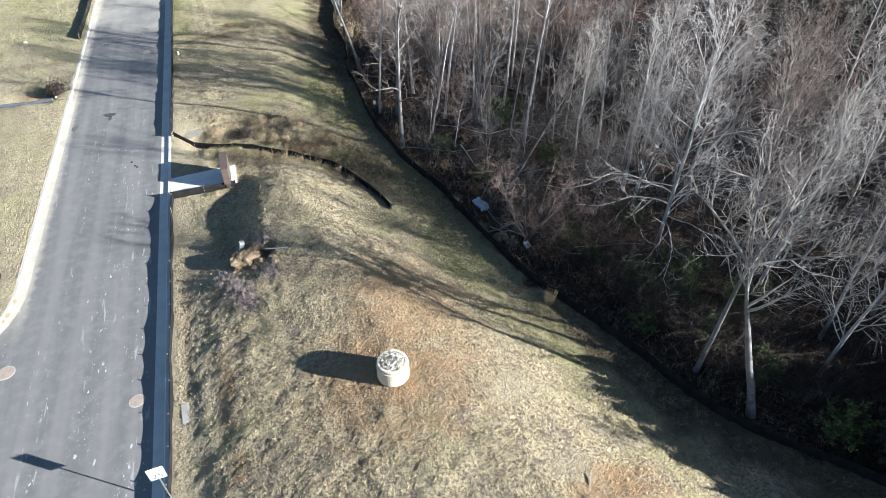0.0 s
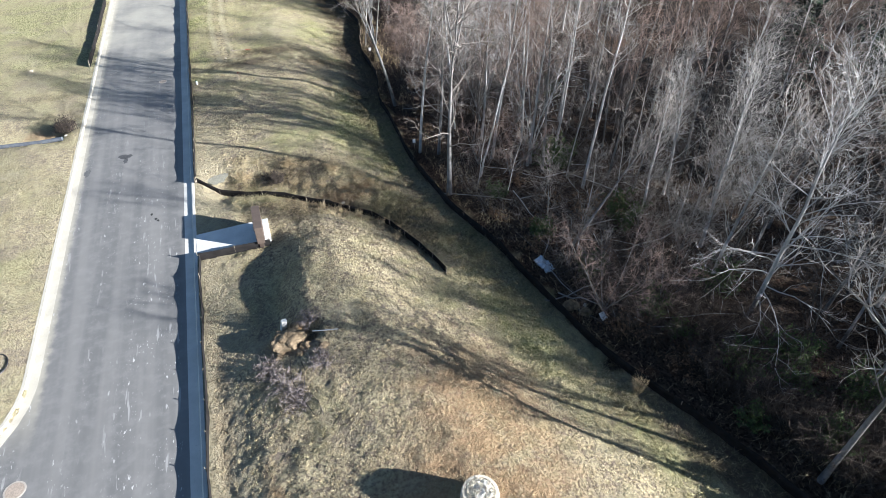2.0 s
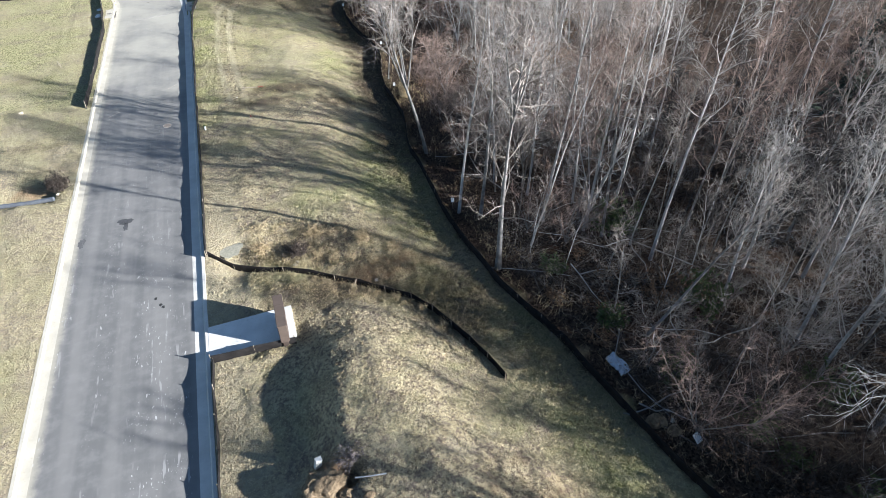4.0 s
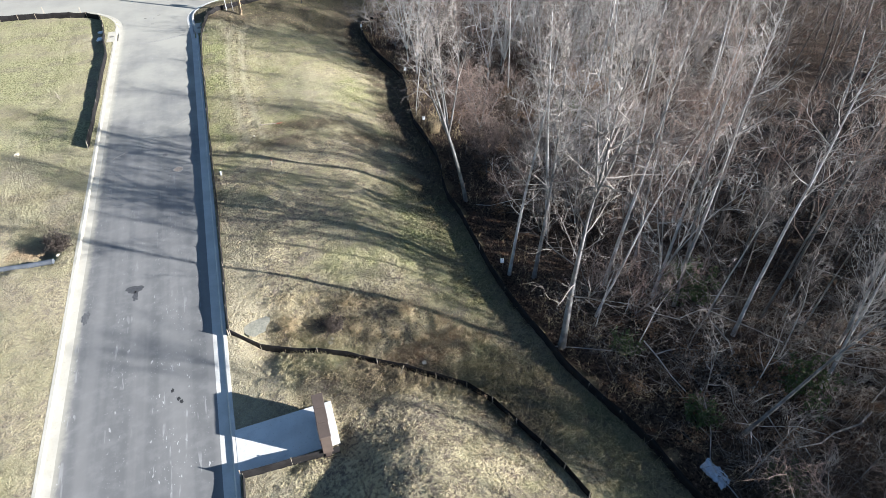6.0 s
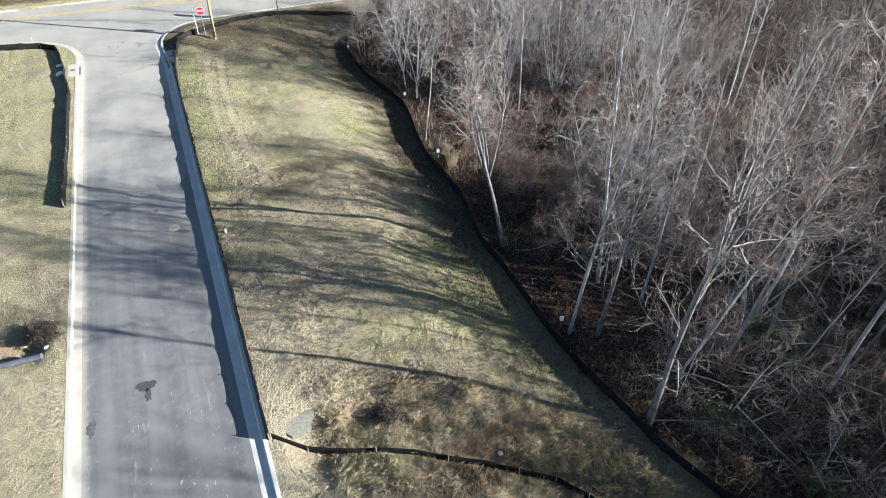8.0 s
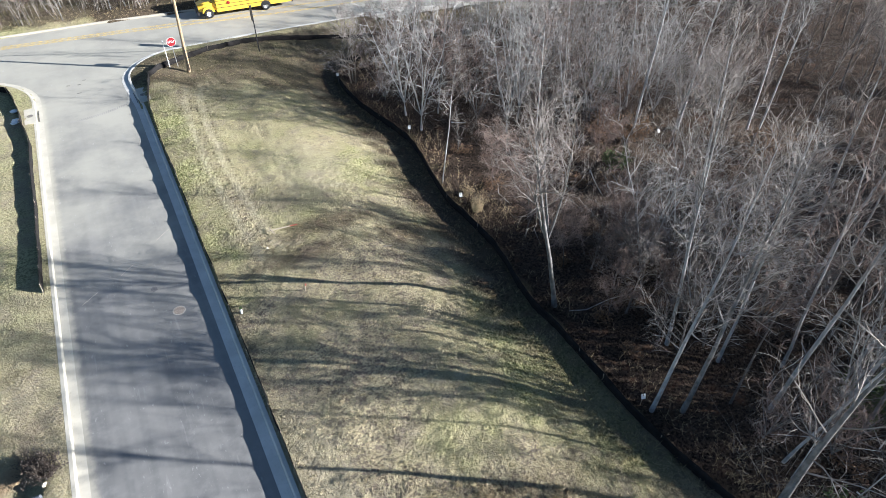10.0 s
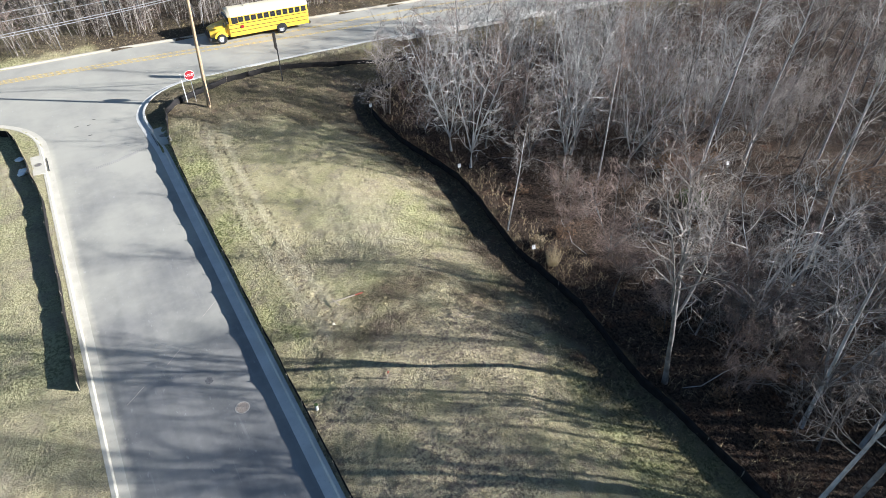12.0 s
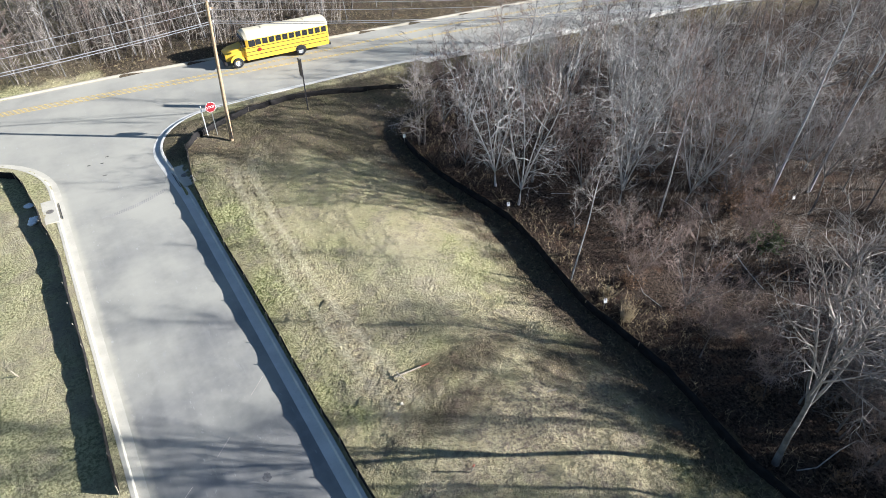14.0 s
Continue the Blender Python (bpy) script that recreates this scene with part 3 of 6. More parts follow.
silt_fence(FENCE_WOODS, 0.68, "black silt fence along the edge of the woods", seed=5, step=2.0, proud=-0.07)
silt_fence([(-15.55, 68.4), (-15.5, 79), (-15.5, 87.2), (-15.95, 90), (-16.15, 93), (-16.5, 96.2), (-17.1, 97.4), (-18.2, 98.2), (-22, 99.3), (-30, 100.3), (-45, 101.0)], 0.62, "black silt fence round the lawn corner", seed=6)


# ---- trees ----
class Wood:
    """Gathers tapered bars into vertices and faces."""

    def __init__(self):
        self.v, self.f = [], []

    def limb(self, pts, rads, sides):
        o = len(self.v)
        n = len(pts)
        for i, p in enumerate(pts):
            d = (pts[min(i + 1, n - 1)] - pts[max(i - 1, 0)]).normalized()
            u = d.cross(Vector((0.3, 0.2, 1)) if abs(d.z) < 0.9 else Vector((1, 0.2, 0))).normalized()
            w = d.cross(u)
            if i == n - 1:
                self.v.append(tuple(p))
            else:
                for k in range(sides):
                    a = 2 * math.pi * k / sides
                    self.v.append(tuple(p + rads[i] * (math.cos(a) * u + math.sin(a) * w)))
        for i in range(n - 2):
            for k in range(sides):
                q = (k + 1) % sides
                self.f.append((o + i * sides + k, o + i * sides + q, o + (i + 1) * sides + q, o + (i + 1) * sides + k))
        t = o + (n - 1) * sides
        for k in range(sides):
            self.f.append((o + (n - 2) * sides + k, o + (n - 2) * sides + (k + 1) % sides, t))


def bent(g, start, direction, length, n, wobble, lift):
    """Points of a crooked branch."""
    pts, d = [start.copy()], direction.normalized()
    for k in range(n):
        d = (d + Vector((g.gauss(0, wobble), g.gauss(0, wobble), g.gauss(0, wobble) + lift))).normalized()
        pts.append(pts[-1] + d * (length / n))
    return pts


def along(pts, f):
    i = min(int(f * (len(pts) - 1)), len(pts) - 2)
    return pts[i].lerp(pts[i + 1], f * (len(pts) - 1) - i), (pts[i + 1] - pts[i]).normalized()


def sideways(g, d, spread):
    """A direction that leaves d by an angle."""
    u = d.orthogonal().normalized()
    u.rotate(Matrix.Rotation(g.uniform(0, 2 * math.pi), 3, d))
    return (d * math.cos(spread) + u * math.sin(spread)).normalized()


def make_tree(seed, tall, girth, first, limbs, reach, subs, twigs, stems=1, lean=(0, 0), lift=0.1, twig_len=1.15, bark=None, thick=1.0, single=False, twig=None, droop=0.0, fork=(), angle=(0.75, 1.4), wob=0.14, limb=0.30, sway=0.045, arm_r=0.33, fork_at=-2, arm_first=0.12):
    """A bare tree at the origin: trunk mesh and crown mesh."""
    g = random.Random(seed)
    trunk, crown = Wood(), Wood()
    for s in range(stems):
        a = g.uniform(0, 6.28)
        tilt = Vector((math.cos(a) * 0.16, math.sin(a) * 0.16, 1)) if stems > 1 else Vector((lean[0], lean[1], 1))
        h = tall * (g.uniform(0.75, 1.0) if s else 1.0)
        foot = Vector((math.cos(a) * 0.2, math.sin(a) * 0.2, -0.25)) if stems > 1 else Vector((0, 0, -0.25))
        axis = bent(g, foot, tilt, h, 9, sway, 0.02)
        rad = [0.82 * girth / math.sqrt(stems) * ((1 - k / 9.0) ** 0.8 + 0.04) * (1.25 if k == 0 else 1) for k in range(10)]
        trunk.limb(axis, rad, 8)
        axes = [(axis, limbs)]
        for to, share in fork:
            arm = bent(g, axis[fork_at], Vector(to), Vector(to).length, 6, 0.07, 0.03)
            trunk.limb(arm, [girth * arm_r * (1 - k / 6.6) for k in range(7)], 6)
            axes.append((arm, share))
        for b, (axis, part_of) in [(b, ax) for ax in axes for b in range(ax[1])]:
            lo = arm_first if part_of != limbs else first
            f = lo + (0.985 - lo) * ((b + g.random()) / part_of)
            p, d = along(axis, f)
            top = (f - first) / (1 - first)
            top = max(0.0, min(1.0, top))
            ln = reach * (1 - 0.62 * top) * g.uniform(0.55, 1.2)
            out = sideways(g, d, g.uniform(*angle) * (1 - 0.4 * top))
            r = girth / math.sqrt(stems) * (limb if part_of == limbs else 0.12) * (1 - 0.75 * top) + 0.014
            path = bent(g, p, out, ln, 6, wob, lift * 1.15 - droop * (1 - top))
            crown.limb(path, [r * (1 - k / 6.6) for k in range(7)], 3 if single else 4)
            for c in range(subs):
                fs = 0.15 + 0.85 * (c + g.random()) / subs
                q, e = along(path, min(fs, 0.99))
                l2 = ln * 0.5 * (1.15 - 0.6 * fs) * g.uniform(0.6, 1.3) + 0.25
                sub = bent(g, q, sideways(g, e, g.uniform(0.45, 0.95)), l2, 2 if single else 3, 0.27, lift * 0.6)
                r2 = max(0.011 * thick, r * 0.5 * (1 - 0.6 * fs))
                crown.limb(sub, [r2, r2 * 0.7, 0] if single else [r2, r2 * 0.75, r2 * 0.5, 0], 3)
                for t in range(twigs):
                    ft = 0.15 + 0.84 * (t + g.random()) / twigs
                    w, e2 = along(sub, min(ft, 0.99))
                    tip = sideways(g, e2, g.uniform(0.45, 1.2)) + Vector((0, 0, lift * 0.7))
                    l3 = twig_len * g.uniform(0.4, 1.2)
                    crown.limb([w, w + tip * l3], [0.0072 * thick, 0], 3)
                    if single or t % 2:
                        continue
                    w2 = w + tip * l3 * g.uniform(0.3, 0.6)
                    crown.limb([w2, w2 + sideways(g, tip, 0.6) * l3 * 0.6], [0.0065 * thick, 0], 3)
    meshes = []
    for name, wd in (("trunk", trunk), ("crown", crown)):
        me = bpy.data.meshes.new(name)
        me.from_pydata(wd.v, [], wd.f)
        me.update()
        me.materials.append(bark if name == "trunk" else twig or TWIG)
        meshes.append(me)
    meshes[0].polygons.foreach_set("use_smooth", [True] * len(meshes[0].polygons))
    return meshes


def plant(meshes, x, y, size, turn, label, group="", tilt=(0, 0), z=None):
    ob = thing("tree", Matrix.Translation((x, y, height(x, y) if z is None else z)) @ Matrix.Rotation(tilt[1], 4, "Y") @ Matrix.Rotation(tilt[0], 4, "X") @ Matrix.Rotation(turn, 4, "Z") @ Matrix.Scale(size, 4), label, "tree", group)
    for name, me in zip(("trunk", "crown"), meshes):
        p = new(name, me)
        p.parent = ob
    return ob


def forest(seed, tall, girth, first, bark, twig, limbs=19, reach=3.9, **more):
    """A straight woodland tree with a high crown of rising limbs."""
    return make_tree(seed, tall, girth, first, limbs, reach, 5, 4, bark=bark, twig=twig, **{"thick": 1.15, "angle": (0.5, 1.15), "wob": 0.12, "limb": 0.17, "sway": 0.022, "lift": 0.05, "twig_len": 1.0, **more})


def vase(seed, tall, girth, arms, bark, twig, spread=0.42, share=8, trunk=0.42, subs=5, twigs=4, **more):
    """A low tree whose short trunk splits into rising arms."""
    r = random.Random(seed)
    fork = []
    for k in range(arms):
        a, up = 6.28 * (k + r.uniform(0.2, 0.8)) / arms, tall * (1.0 - trunk) * r.uniform(0.82, 1.1)
        fork.append(((math.cos(a) * up * spread, math.sin(a) * up * spread, up), share))
    return make_tree(seed, tall * trunk, girth, 0.8, 3, tall * 0.24, subs, twigs, bark=bark, twig=twig, fork=fork, **{"angle": (0.4, 0.9), "wob": 0.11, "limb": 0.2, "lift": 0.06, "twig_len": 0.85, "thick": 1.5, **more})


FOREST = [forest(11, 16.5, 0.135, 0.46, BARK_PALE, TWIG), forest(12, 15.5, 0.12, 0.5, BARK_GREY, TWIG_RED), forest(13, 17, 0.13, 0.5, BARK_PALE, TWIG_PALE, 17, 3.2),
          forest(14, 14.5, 0.105, 0.42, BARK_GREY, TWIG_RED, lean=(0.04, 0.03)), forest(15, 15.5, 0.1, 0.52, BARK_PALE, TWIG_RED, 16, 2.8), forest(16, 13, 0.085, 0.45, BARK_BROWN, TWIG_RED, 15, 2.6)]
SLENDER = [forest(17, 11, 0.06, 0.5, BARK_PALE, TWIG, 11, 1.7), forest(18, 9, 0.05, 0.45, BARK_GREY, TWIG, 11, 1.6), forest(19, 12.5, 0.065, 0.58, BARK_GREY, TWIG_RED, 10, 1.7)]
VASE = [vase(32, 7.5, 0.10, 5, BARK_GREY, TWIG, 0.5), vase(33, 11, 0.13, 4, BARK_GREY, TWIG, 0.36), vase(34, 6, 0.08, 5, BARK_BROWN, TWIG_RED, 0.55, 7)]
THIN = {"subs": 5, "twigs": 3, "arm_r": 0.4, "lift": 0.02, "thick": 1.25, "wob": 0.15, "angle": (0.55, 1.25)}
THORN = [vase(51, 9.5, 0.13, 5, BARK_PALE, TWIG_PALE, 0.36, 9, 0.14, **THIN), vase(52, 8.0, 0.12, 6, BARK_GREY, TWIG_RED, 0.44, 8, 0.12, **THIN),
         vase(53, 11.0, 0.14, 4, BARK_PALE, TWIG_PALE, 0.28, 11, 0.16, **THIN), vase(54, 6.0, 0.10, 6, BARK_GREY, TWIG_RED, 0.5, 7, 0.1, **THIN)]
BROAD = [make_tree(21, 14, 0.16, 0.12, 40, 6.4, 7, 4, bark=BARK_PALE, lift=0.10, twig=WHITE_TWIG, droop=0.24, twig_len=0.95, thick=1.15, wob=0.1, limb=0.16, sway=0.03),
         make_tree(22, 13, 0.15, 0.22, 24, 5.0, 6, 4, bark=BARK_PALE, lift=0.08, wob=0.1, limb=0.19, angle=(0.6, 1.15), twig=TWIG_PALE, sway=0.03, thick=1.4),
         make_tree(23, 12, 0.14, 0.25, 22, 4.6, 6, 4, bark=BARK_GREY, lift=0.06, wob=0.1, limb=0.19, angle=(0.6, 1.2), twig=TWIG, sway=0.03, thick=1.4)]
SHRUB_TREE = make_tree(32, 7.5, 0.12, 0.15, 9, 2.6, 5, 5, stems=5, bark=BARK_BROWN, lift=0.05, twig_len=0.6, twig=TWIG, wob=0.11, limb=0.22)
SMALL = [make_tree(41, 6, 0.05, 0.25, 9, 1.8, 5, 4, bark=BARK_GREY, twig_len=0.6, wob=0.1), make_tree(42, 5, 0.045, 0.2, 9, 1.7, 5, 4, bark=BARK_BROWN, twig_len=0.6, wob=0.1), make_tree(43, 7, 0.05, 0.3, 9, 1.9, 5, 4, bark=BARK_PALE, twig_len=0.6, wob=0.1)]
FAR = [make_tree(61, 14, 0.115, 0.36, 13, 3.4, 4, 3, bark=BARK_GREY, lift=0.07, thick=2.3, single=True, angle=(0.5, 1.0), wob=0.1, limb=0.2), make_tree(62, 12, 0.10, 0.3, 13, 3.4, 4, 3, bark=BARK_PALE, lift=0.06, thick=2.3, single=True, twig=TWIG_PALE, angle=(0.5, 1.0), wob=0.1, limb=0.2),
       make_tree(63, 8, 0.09, 0.1, 13, 3.3, 4, 3, bark=BARK_BROWN, lift=0.07, thick=2.3, single=True, twig=TWIG_RED, wob=0.1, limb=0.22), make_tree(64, 13.5, 0.11, 0.38, 13, 3.0, 4, 3, bark=BARK_GREY, lift=0.09, thick=2.3, single=True, twig=TWIG_PALE, angle=(0.5, 1.0), wob=0.1, limb=0.2)]
# the trees that stand singly at the edge
# a pale trunk; its grey bark colour stands for shade on it
STRAIGHT = forest(71, 11.5, 0.225, 0.33, BARK_GREY, TWIG, 12, 4.2, limb=0.13, angle=(0.8, 1.35), fork=(((0.9, 0.5, 6.6), 10), ((-0.9, 0.3, 5.6), 9), ((0.2, -1.3, 5.0), 8)))
SLIM = forest(72, 15.5, 0.125, 0.3, BARK_PALE, TWIG, 26, 2.7, angle=(0.95, 1.5), lift=0.07)
PAIR = forest(73, 15, 0.15, 0.42, BARK_GREY, TWIG, 24, 4.6, angle=(0.6, 1.1))
# grey bark again, in place of half shade on a pale trunk
FORKED = make_tree(74, 9.6, 0.25, 0.62, 7, 2.6, 5, 3, thick=1.3, bark=BARK_GREY, lift=0.12, twig=TWIG_PALE, lean=(-0.15, 0.23), wob=0.11,
                   fork=(((-1.6, 3.2, 4.0), 9), ((-0.3, 1.9, 5.0), 9), ((5.2, 2.2, 3.8), 13), ((3.6, -0.8, 0.5), 9)))
OPEN_CROWN = make_tree(75, 11.6, 0.15, 0.56, 11, 2.6, 4, 4, bark=BARK_GREY, twig=TWIG, lean=(-0.08, 0.02), thick=1.15, angle=(0.5, 1.1), wob=0.12, limb=0.2, lift=0.05, twig_len=0.9, sway=0.03, arm_r=0.42, fork_at=4, arm_first=0.36,
                       fork=(((-0.8, 0.4, 6.8), 11), ((-1.9, 0.7, 5.4), 9), ((1.1, -0.7, 6.0), 9), ((0.2, 1.2, 6.0), 8)))

NAMED = [(STRAIGHT, 10.0, 39.85, 1.0, 0.0, "tall pale-barked bare tree beside the silt fence", (0, 0.0)), (SLIM, 9.8, 46.4, 1.0, 1.9, "slim pale bare tree beside the silt fence", (0, 0.0)),
         (OPEN_CROWN, 10.0, 54.5, 1.17, 0.0, "open-crowned grey bare tree beside the silt fence", (0, -0.1)), (SLENDER[0], 10.7, 69.2, 0.95, 0.7, "thin bare sapling at the silt fence", (0, 0.03)),
         (THORN[2], 13.4, 77.8, 1.1, 0.2, "multi-stemmed pale bare tree at the wood edge", (0, 0)), (SHRUB_TREE, 11.6, 88.6, 1.1, 0.6, "dark spreading bare shrub tree at the fence end", (0, 0)),
         (FORKED, 19.5, 11.3, 1.0, 0.0, "forked pale bare tree at the wood edge", (0, 0)), (forest(76, 13, 0.17, 0.4, BARK_GREY, TWIG), 18.6, 14.45, 1.0, 4.0, "leaning grey bare tree at the wood edge", (-0.05, 0.13)),
         (BROAD[0], 22.2, 23.6, 1.05, 0.3, "broad pale bare tree with dense drooping twigs", (0, 0.0)), (PAIR, 11.1, 45.6, 1.0, 2.3, "tall grey bare tree with a wide rising crown", (0, 0.03)),
         (THORN[3], 14.6, 63.6, 1.0, 1.0, "low spreading bare tree in the clearing", (0, -0.05)), (forest(78, 12, 0.13, 0.5, BARK_GREY, TWIG), 15.8, 32.4, 0.9, 0.2, "leaning bare tree over the brushwood", (0.1, 0.42)),
         (FOREST[4], 12.9, 41.3, 0.9, 5.0, "thin pale bare tree near the silt fence", (0.05, 0.1)), (THORN[2], 21.6, 75.2, 1.1, 2.0, "tall pale bare tree among low brush", (0, 0.02)),
         (THORN[3], 12.9, 84.0, 0.9, 3.0, "low grey bare tree at the wood edge", (0, 0)), (THORN[3], 14.8, 90.2, 1.0, 1.2, "low reddish bare tree at the wood edge", (0, 0))]
WOOD_EDGE = "bare winter tree in the woods"
for k, (x, y) in enumerate(((16.8, 41.6), (17.3, 43.3), (17.5, 40.5), (18.9, 39.3), (19.7, 42.9), (20.9, 39.6), (21.7, 38.2), (22.9, 36.6), (17.9, 45.1), (14.7, 43.5), (13.6, 44.8), (25.9, 40.5), (22.9, 37.8), (19.3, 37.6))):
    NAMED.append(((FOREST + SLENDER)[(k * 5) % 9], x, y, 0.92 + 0.03 * (k % 5), 1.7 * k, WOOD_EDGE, (0.03 * math.sin(k * 2.3), 0.05 * math.cos(k * 1.9) + 0.03)))
for k, (x, y) in enumerate(((26.4, 14.2), (28.6, 18.4), (24.6, 17.6), (27.0, 22.8), (30.4, 14.6), (26.2, 28.0), (23.4, 29.6), (30.6, 24.6), (24.4, 12.2), (29.4, 30.2), (32.8, 20.4), (27.8, 10.6))):
    NAMED.append((BROAD[1 + k % 2], x, y, 0.85 + 0.04 * (k % 4), 2.1 * k, WOOD_EDGE, (0, 0)))
for k, (x, y) in enumerate(((21.4, 33.4), (24.6, 35.4), (27.6, 33.6), (22.6, 27.2), (30.0, 37.4))):
    NAMED.append((BROAD[1], x, y, 0.78 + 0.04 * k, 1.3 * k, WOOD_EDGE, (0, 0)))
for k, (x, y) in enumerate(((16.2, 49.8), (18.4, 47.2), (17.2, 41.8))):
    NAMED.append((THORN[k % 3], x, y, 0.85 + 0.05 * k, 1.9 * k, WOOD_EDGE, (0, 0.04)))
for k, (x, y) in enumerate(((12.0, 52.2), (13.6, 53.6), (12.6, 57.0), (15.4, 55.2), (14.0, 59.0), (16.8, 52.8), (17.2, 57.6), (12.2, 60.6), (15.6, 51.2))):
    NAMED.append((VASE[2], x, y, 0.6 + 0.06 * (k % 4), 2.2 * k, "low brown bare bush at the edge of the clearing", (0, 0)))
for k, (x, y) in enumerate(((13.6, 66.8), (16.4, 67.6), (18.8, 65.4), (15.2, 69.4), (20.6, 68.2), (17.4, 71.0), (22.6, 65.8), (20.2, 57.4), (22.8, 59.2), (24.8, 66.9), (19.4, 59.6), (14.2, 72.8), (24.6, 56.4), (26.4, 61.0))):
    NAMED.append(((VASE[2], THORN[3], SMALL[0])[k % 3], x, y, 0.5 + 0.03 * (k % 4), 2.2 * k, "low brown bare bush at the edge of the clearing", (0, 0)))
for k, (x, y) in enumerate(((18.5, 53.5), (20.2, 52.2), (16.6, 54.4), (22.4, 51.0))):
    NAMED.append((THORN[k % 2], x, y, 0.95 + 0.04 * k, 2.6 * k, WOOD_EDGE, (0, 0)))
for k, (x, y) in enumerate(((12.5, 40.6), (13.2, 42.6), (13.9, 38.6), (14.8, 40.4))):
    NAMED.append(((SMALL[2], THORN[3])[k % 2], x, y, 0.75 + 0.04 * k, 2.9 * k, "small pale bare sapling near the silt fence", (0.06 * (k % 3) - 0.05, 0.08 + 0.05 * (k % 2))))
for meshes, x, y, size, turn, label, tilt in NAMED:
    plant(meshes, x, y, size, turn, label, "woodland trees" if label == WOOD_EDGE else "bushes of the clearing" if "bush" in label else "saplings by the fence" if "small pale" in label else "", tilt)


CLEARING = [(18, 61.5), (24, 63.5), (32, 60.2), (50, 50)]


def in_sun_strip(x, y):
    """A strip along the sun's bearing, cleared of tall trees to light the field."""
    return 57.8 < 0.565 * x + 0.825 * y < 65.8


def wood_places(g, count, region, gap, taken):
    """Random places in a region that keep their distance."""
    out, tries = [], 0
    while len(out) < count and tries < count * 40:
        tries += 1
        x, y = g.uniform(region[0], region[1]), g.uniform(region[2], region[3])
        if all((x - a) ** 2 + (y - b) ** 2 > gap * gap for a, b in taken):
            taken.append((x, y))
            out.append((x, y))
    return out


g = random.Random(77)
taken = [(n[1], n[2]) for n in NAMED]
# stands of the wood: x and y range, count, spacing, kinds
STANDS = (((13, 38, 42, 56), 31, 2.6, FOREST + FOREST + SLENDER), ((26, 38, 32, 42), 9, 2.6, FOREST + SLENDER), ((14.5, 28, 26, 38.5), 24, 2.2, SMALL + THORN[3:] + SMALL + VASE[:1]), ((25, 38, 8, 32), 28, 2.6, BROAD[1:] + FOREST[:4]),
          ((18, 38, 68.5, 77), 26, 2.5, THORN[:3] + THORN + FOREST[4:5]), ((13, 38, 77, 97), 62, 2.4, THORN[:3] + THORN + FOREST[3:5]),
          ((27, 38, 56, 68), 18, 2.4, FOREST[2:] + VASE[:2]), ((13.5, 26, 56, 70), 10, 2.6, SMALL + THORN[3:] + THORN[3:]))
for region, count, gap, kinds in STANDS:
    places = wood_places(g, count, region, gap, taken)
    px, py = np.array([p[0] for p in places]), np.array([p[1] for p in places])
    pz, ps, _, pk = terrain(px, py)
    clear = line_distance(px, py, CLEARING)[0]
    for (x, y), z, s, k, c in zip(places, pz, ps, pk, clear):
        if s < 1.6 or k < 3 or c < 1.9:
            continue
        low = in_sun_strip(x, y)
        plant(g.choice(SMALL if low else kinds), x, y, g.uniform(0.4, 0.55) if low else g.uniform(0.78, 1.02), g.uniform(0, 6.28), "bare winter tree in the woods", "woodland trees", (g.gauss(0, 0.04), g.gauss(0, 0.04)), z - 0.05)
north = wood_places(g, 200, (-52, 20, 110, 134), 1.5, []) + wood_places(g, 60, (20, 60, 104, 130), 2.4, [])
nz, ns, ni, nk = terrain(np.array([p[0] for p in north]), np.array([p[1] for p in north]))
north = [(p, z, k) for p, z, k, i in zip(north, nz, nk, ni) if not i and k > 1.9 and p[1] > 112 - 0.12 * p[0]]
for (x, y), z, k in north:
    if k < 7:
        plant(g.choice(FAR + FAR + SMALL), x, y, g.uniform(0.6, 0.9), g.uniform(0, 6.28), "bare winter tree beyond the main road", "roadside woods", (g.gauss(0, 0.05), g.gauss(0, 0.05)), z - 0.05)


def far_woods(places, name, label, size=1.0, mat=None):
    """Distant trees, past counting, joined into one mesh."""
    verts, faces, base = [], [], 0
    zs = heights([p[0] for p in places], [p[1] for p in places])
    for (x, y), z in zip(places, zs):
        for me in g.choice(FAR_ARRAYS):
            co, tris = me
            a, sc = g.uniform(0, 6.28), g.uniform(0.75, 1.1) * size
            rot = np.array([[math.cos(a), math.sin(a), 0], [-math.sin(a), math.cos(a), 0], [g.gauss(0, 0.05), g.gauss(0, 0.05), 1]])
            verts.append(co @ rot * sc + np.array([x, y, z]))
            faces.append(tris + base)
            base += len(co)
    v, f = np.concatenate(verts), np.concatenate(faces)
    me = bpy.data.meshes.new(name)
    me.vertices.add(len(v))
    me.vertices.foreach_set("co", v.astype(np.float32).ravel())
    me.loops.add(f.size)
    me.loops.foreach_set("vertex_index", f.ravel().astype(np.int32))
    me.polygons.add(len(f))
    me.polygons.foreach_set("loop_start", np.arange(0, f.size, 3, dtype=np.int32))
    me.update(calc_edges=True)
    me.materials.append(mat or FAR_BARK)
    tagged(new(name, me), label, "woods", kind="stuff")


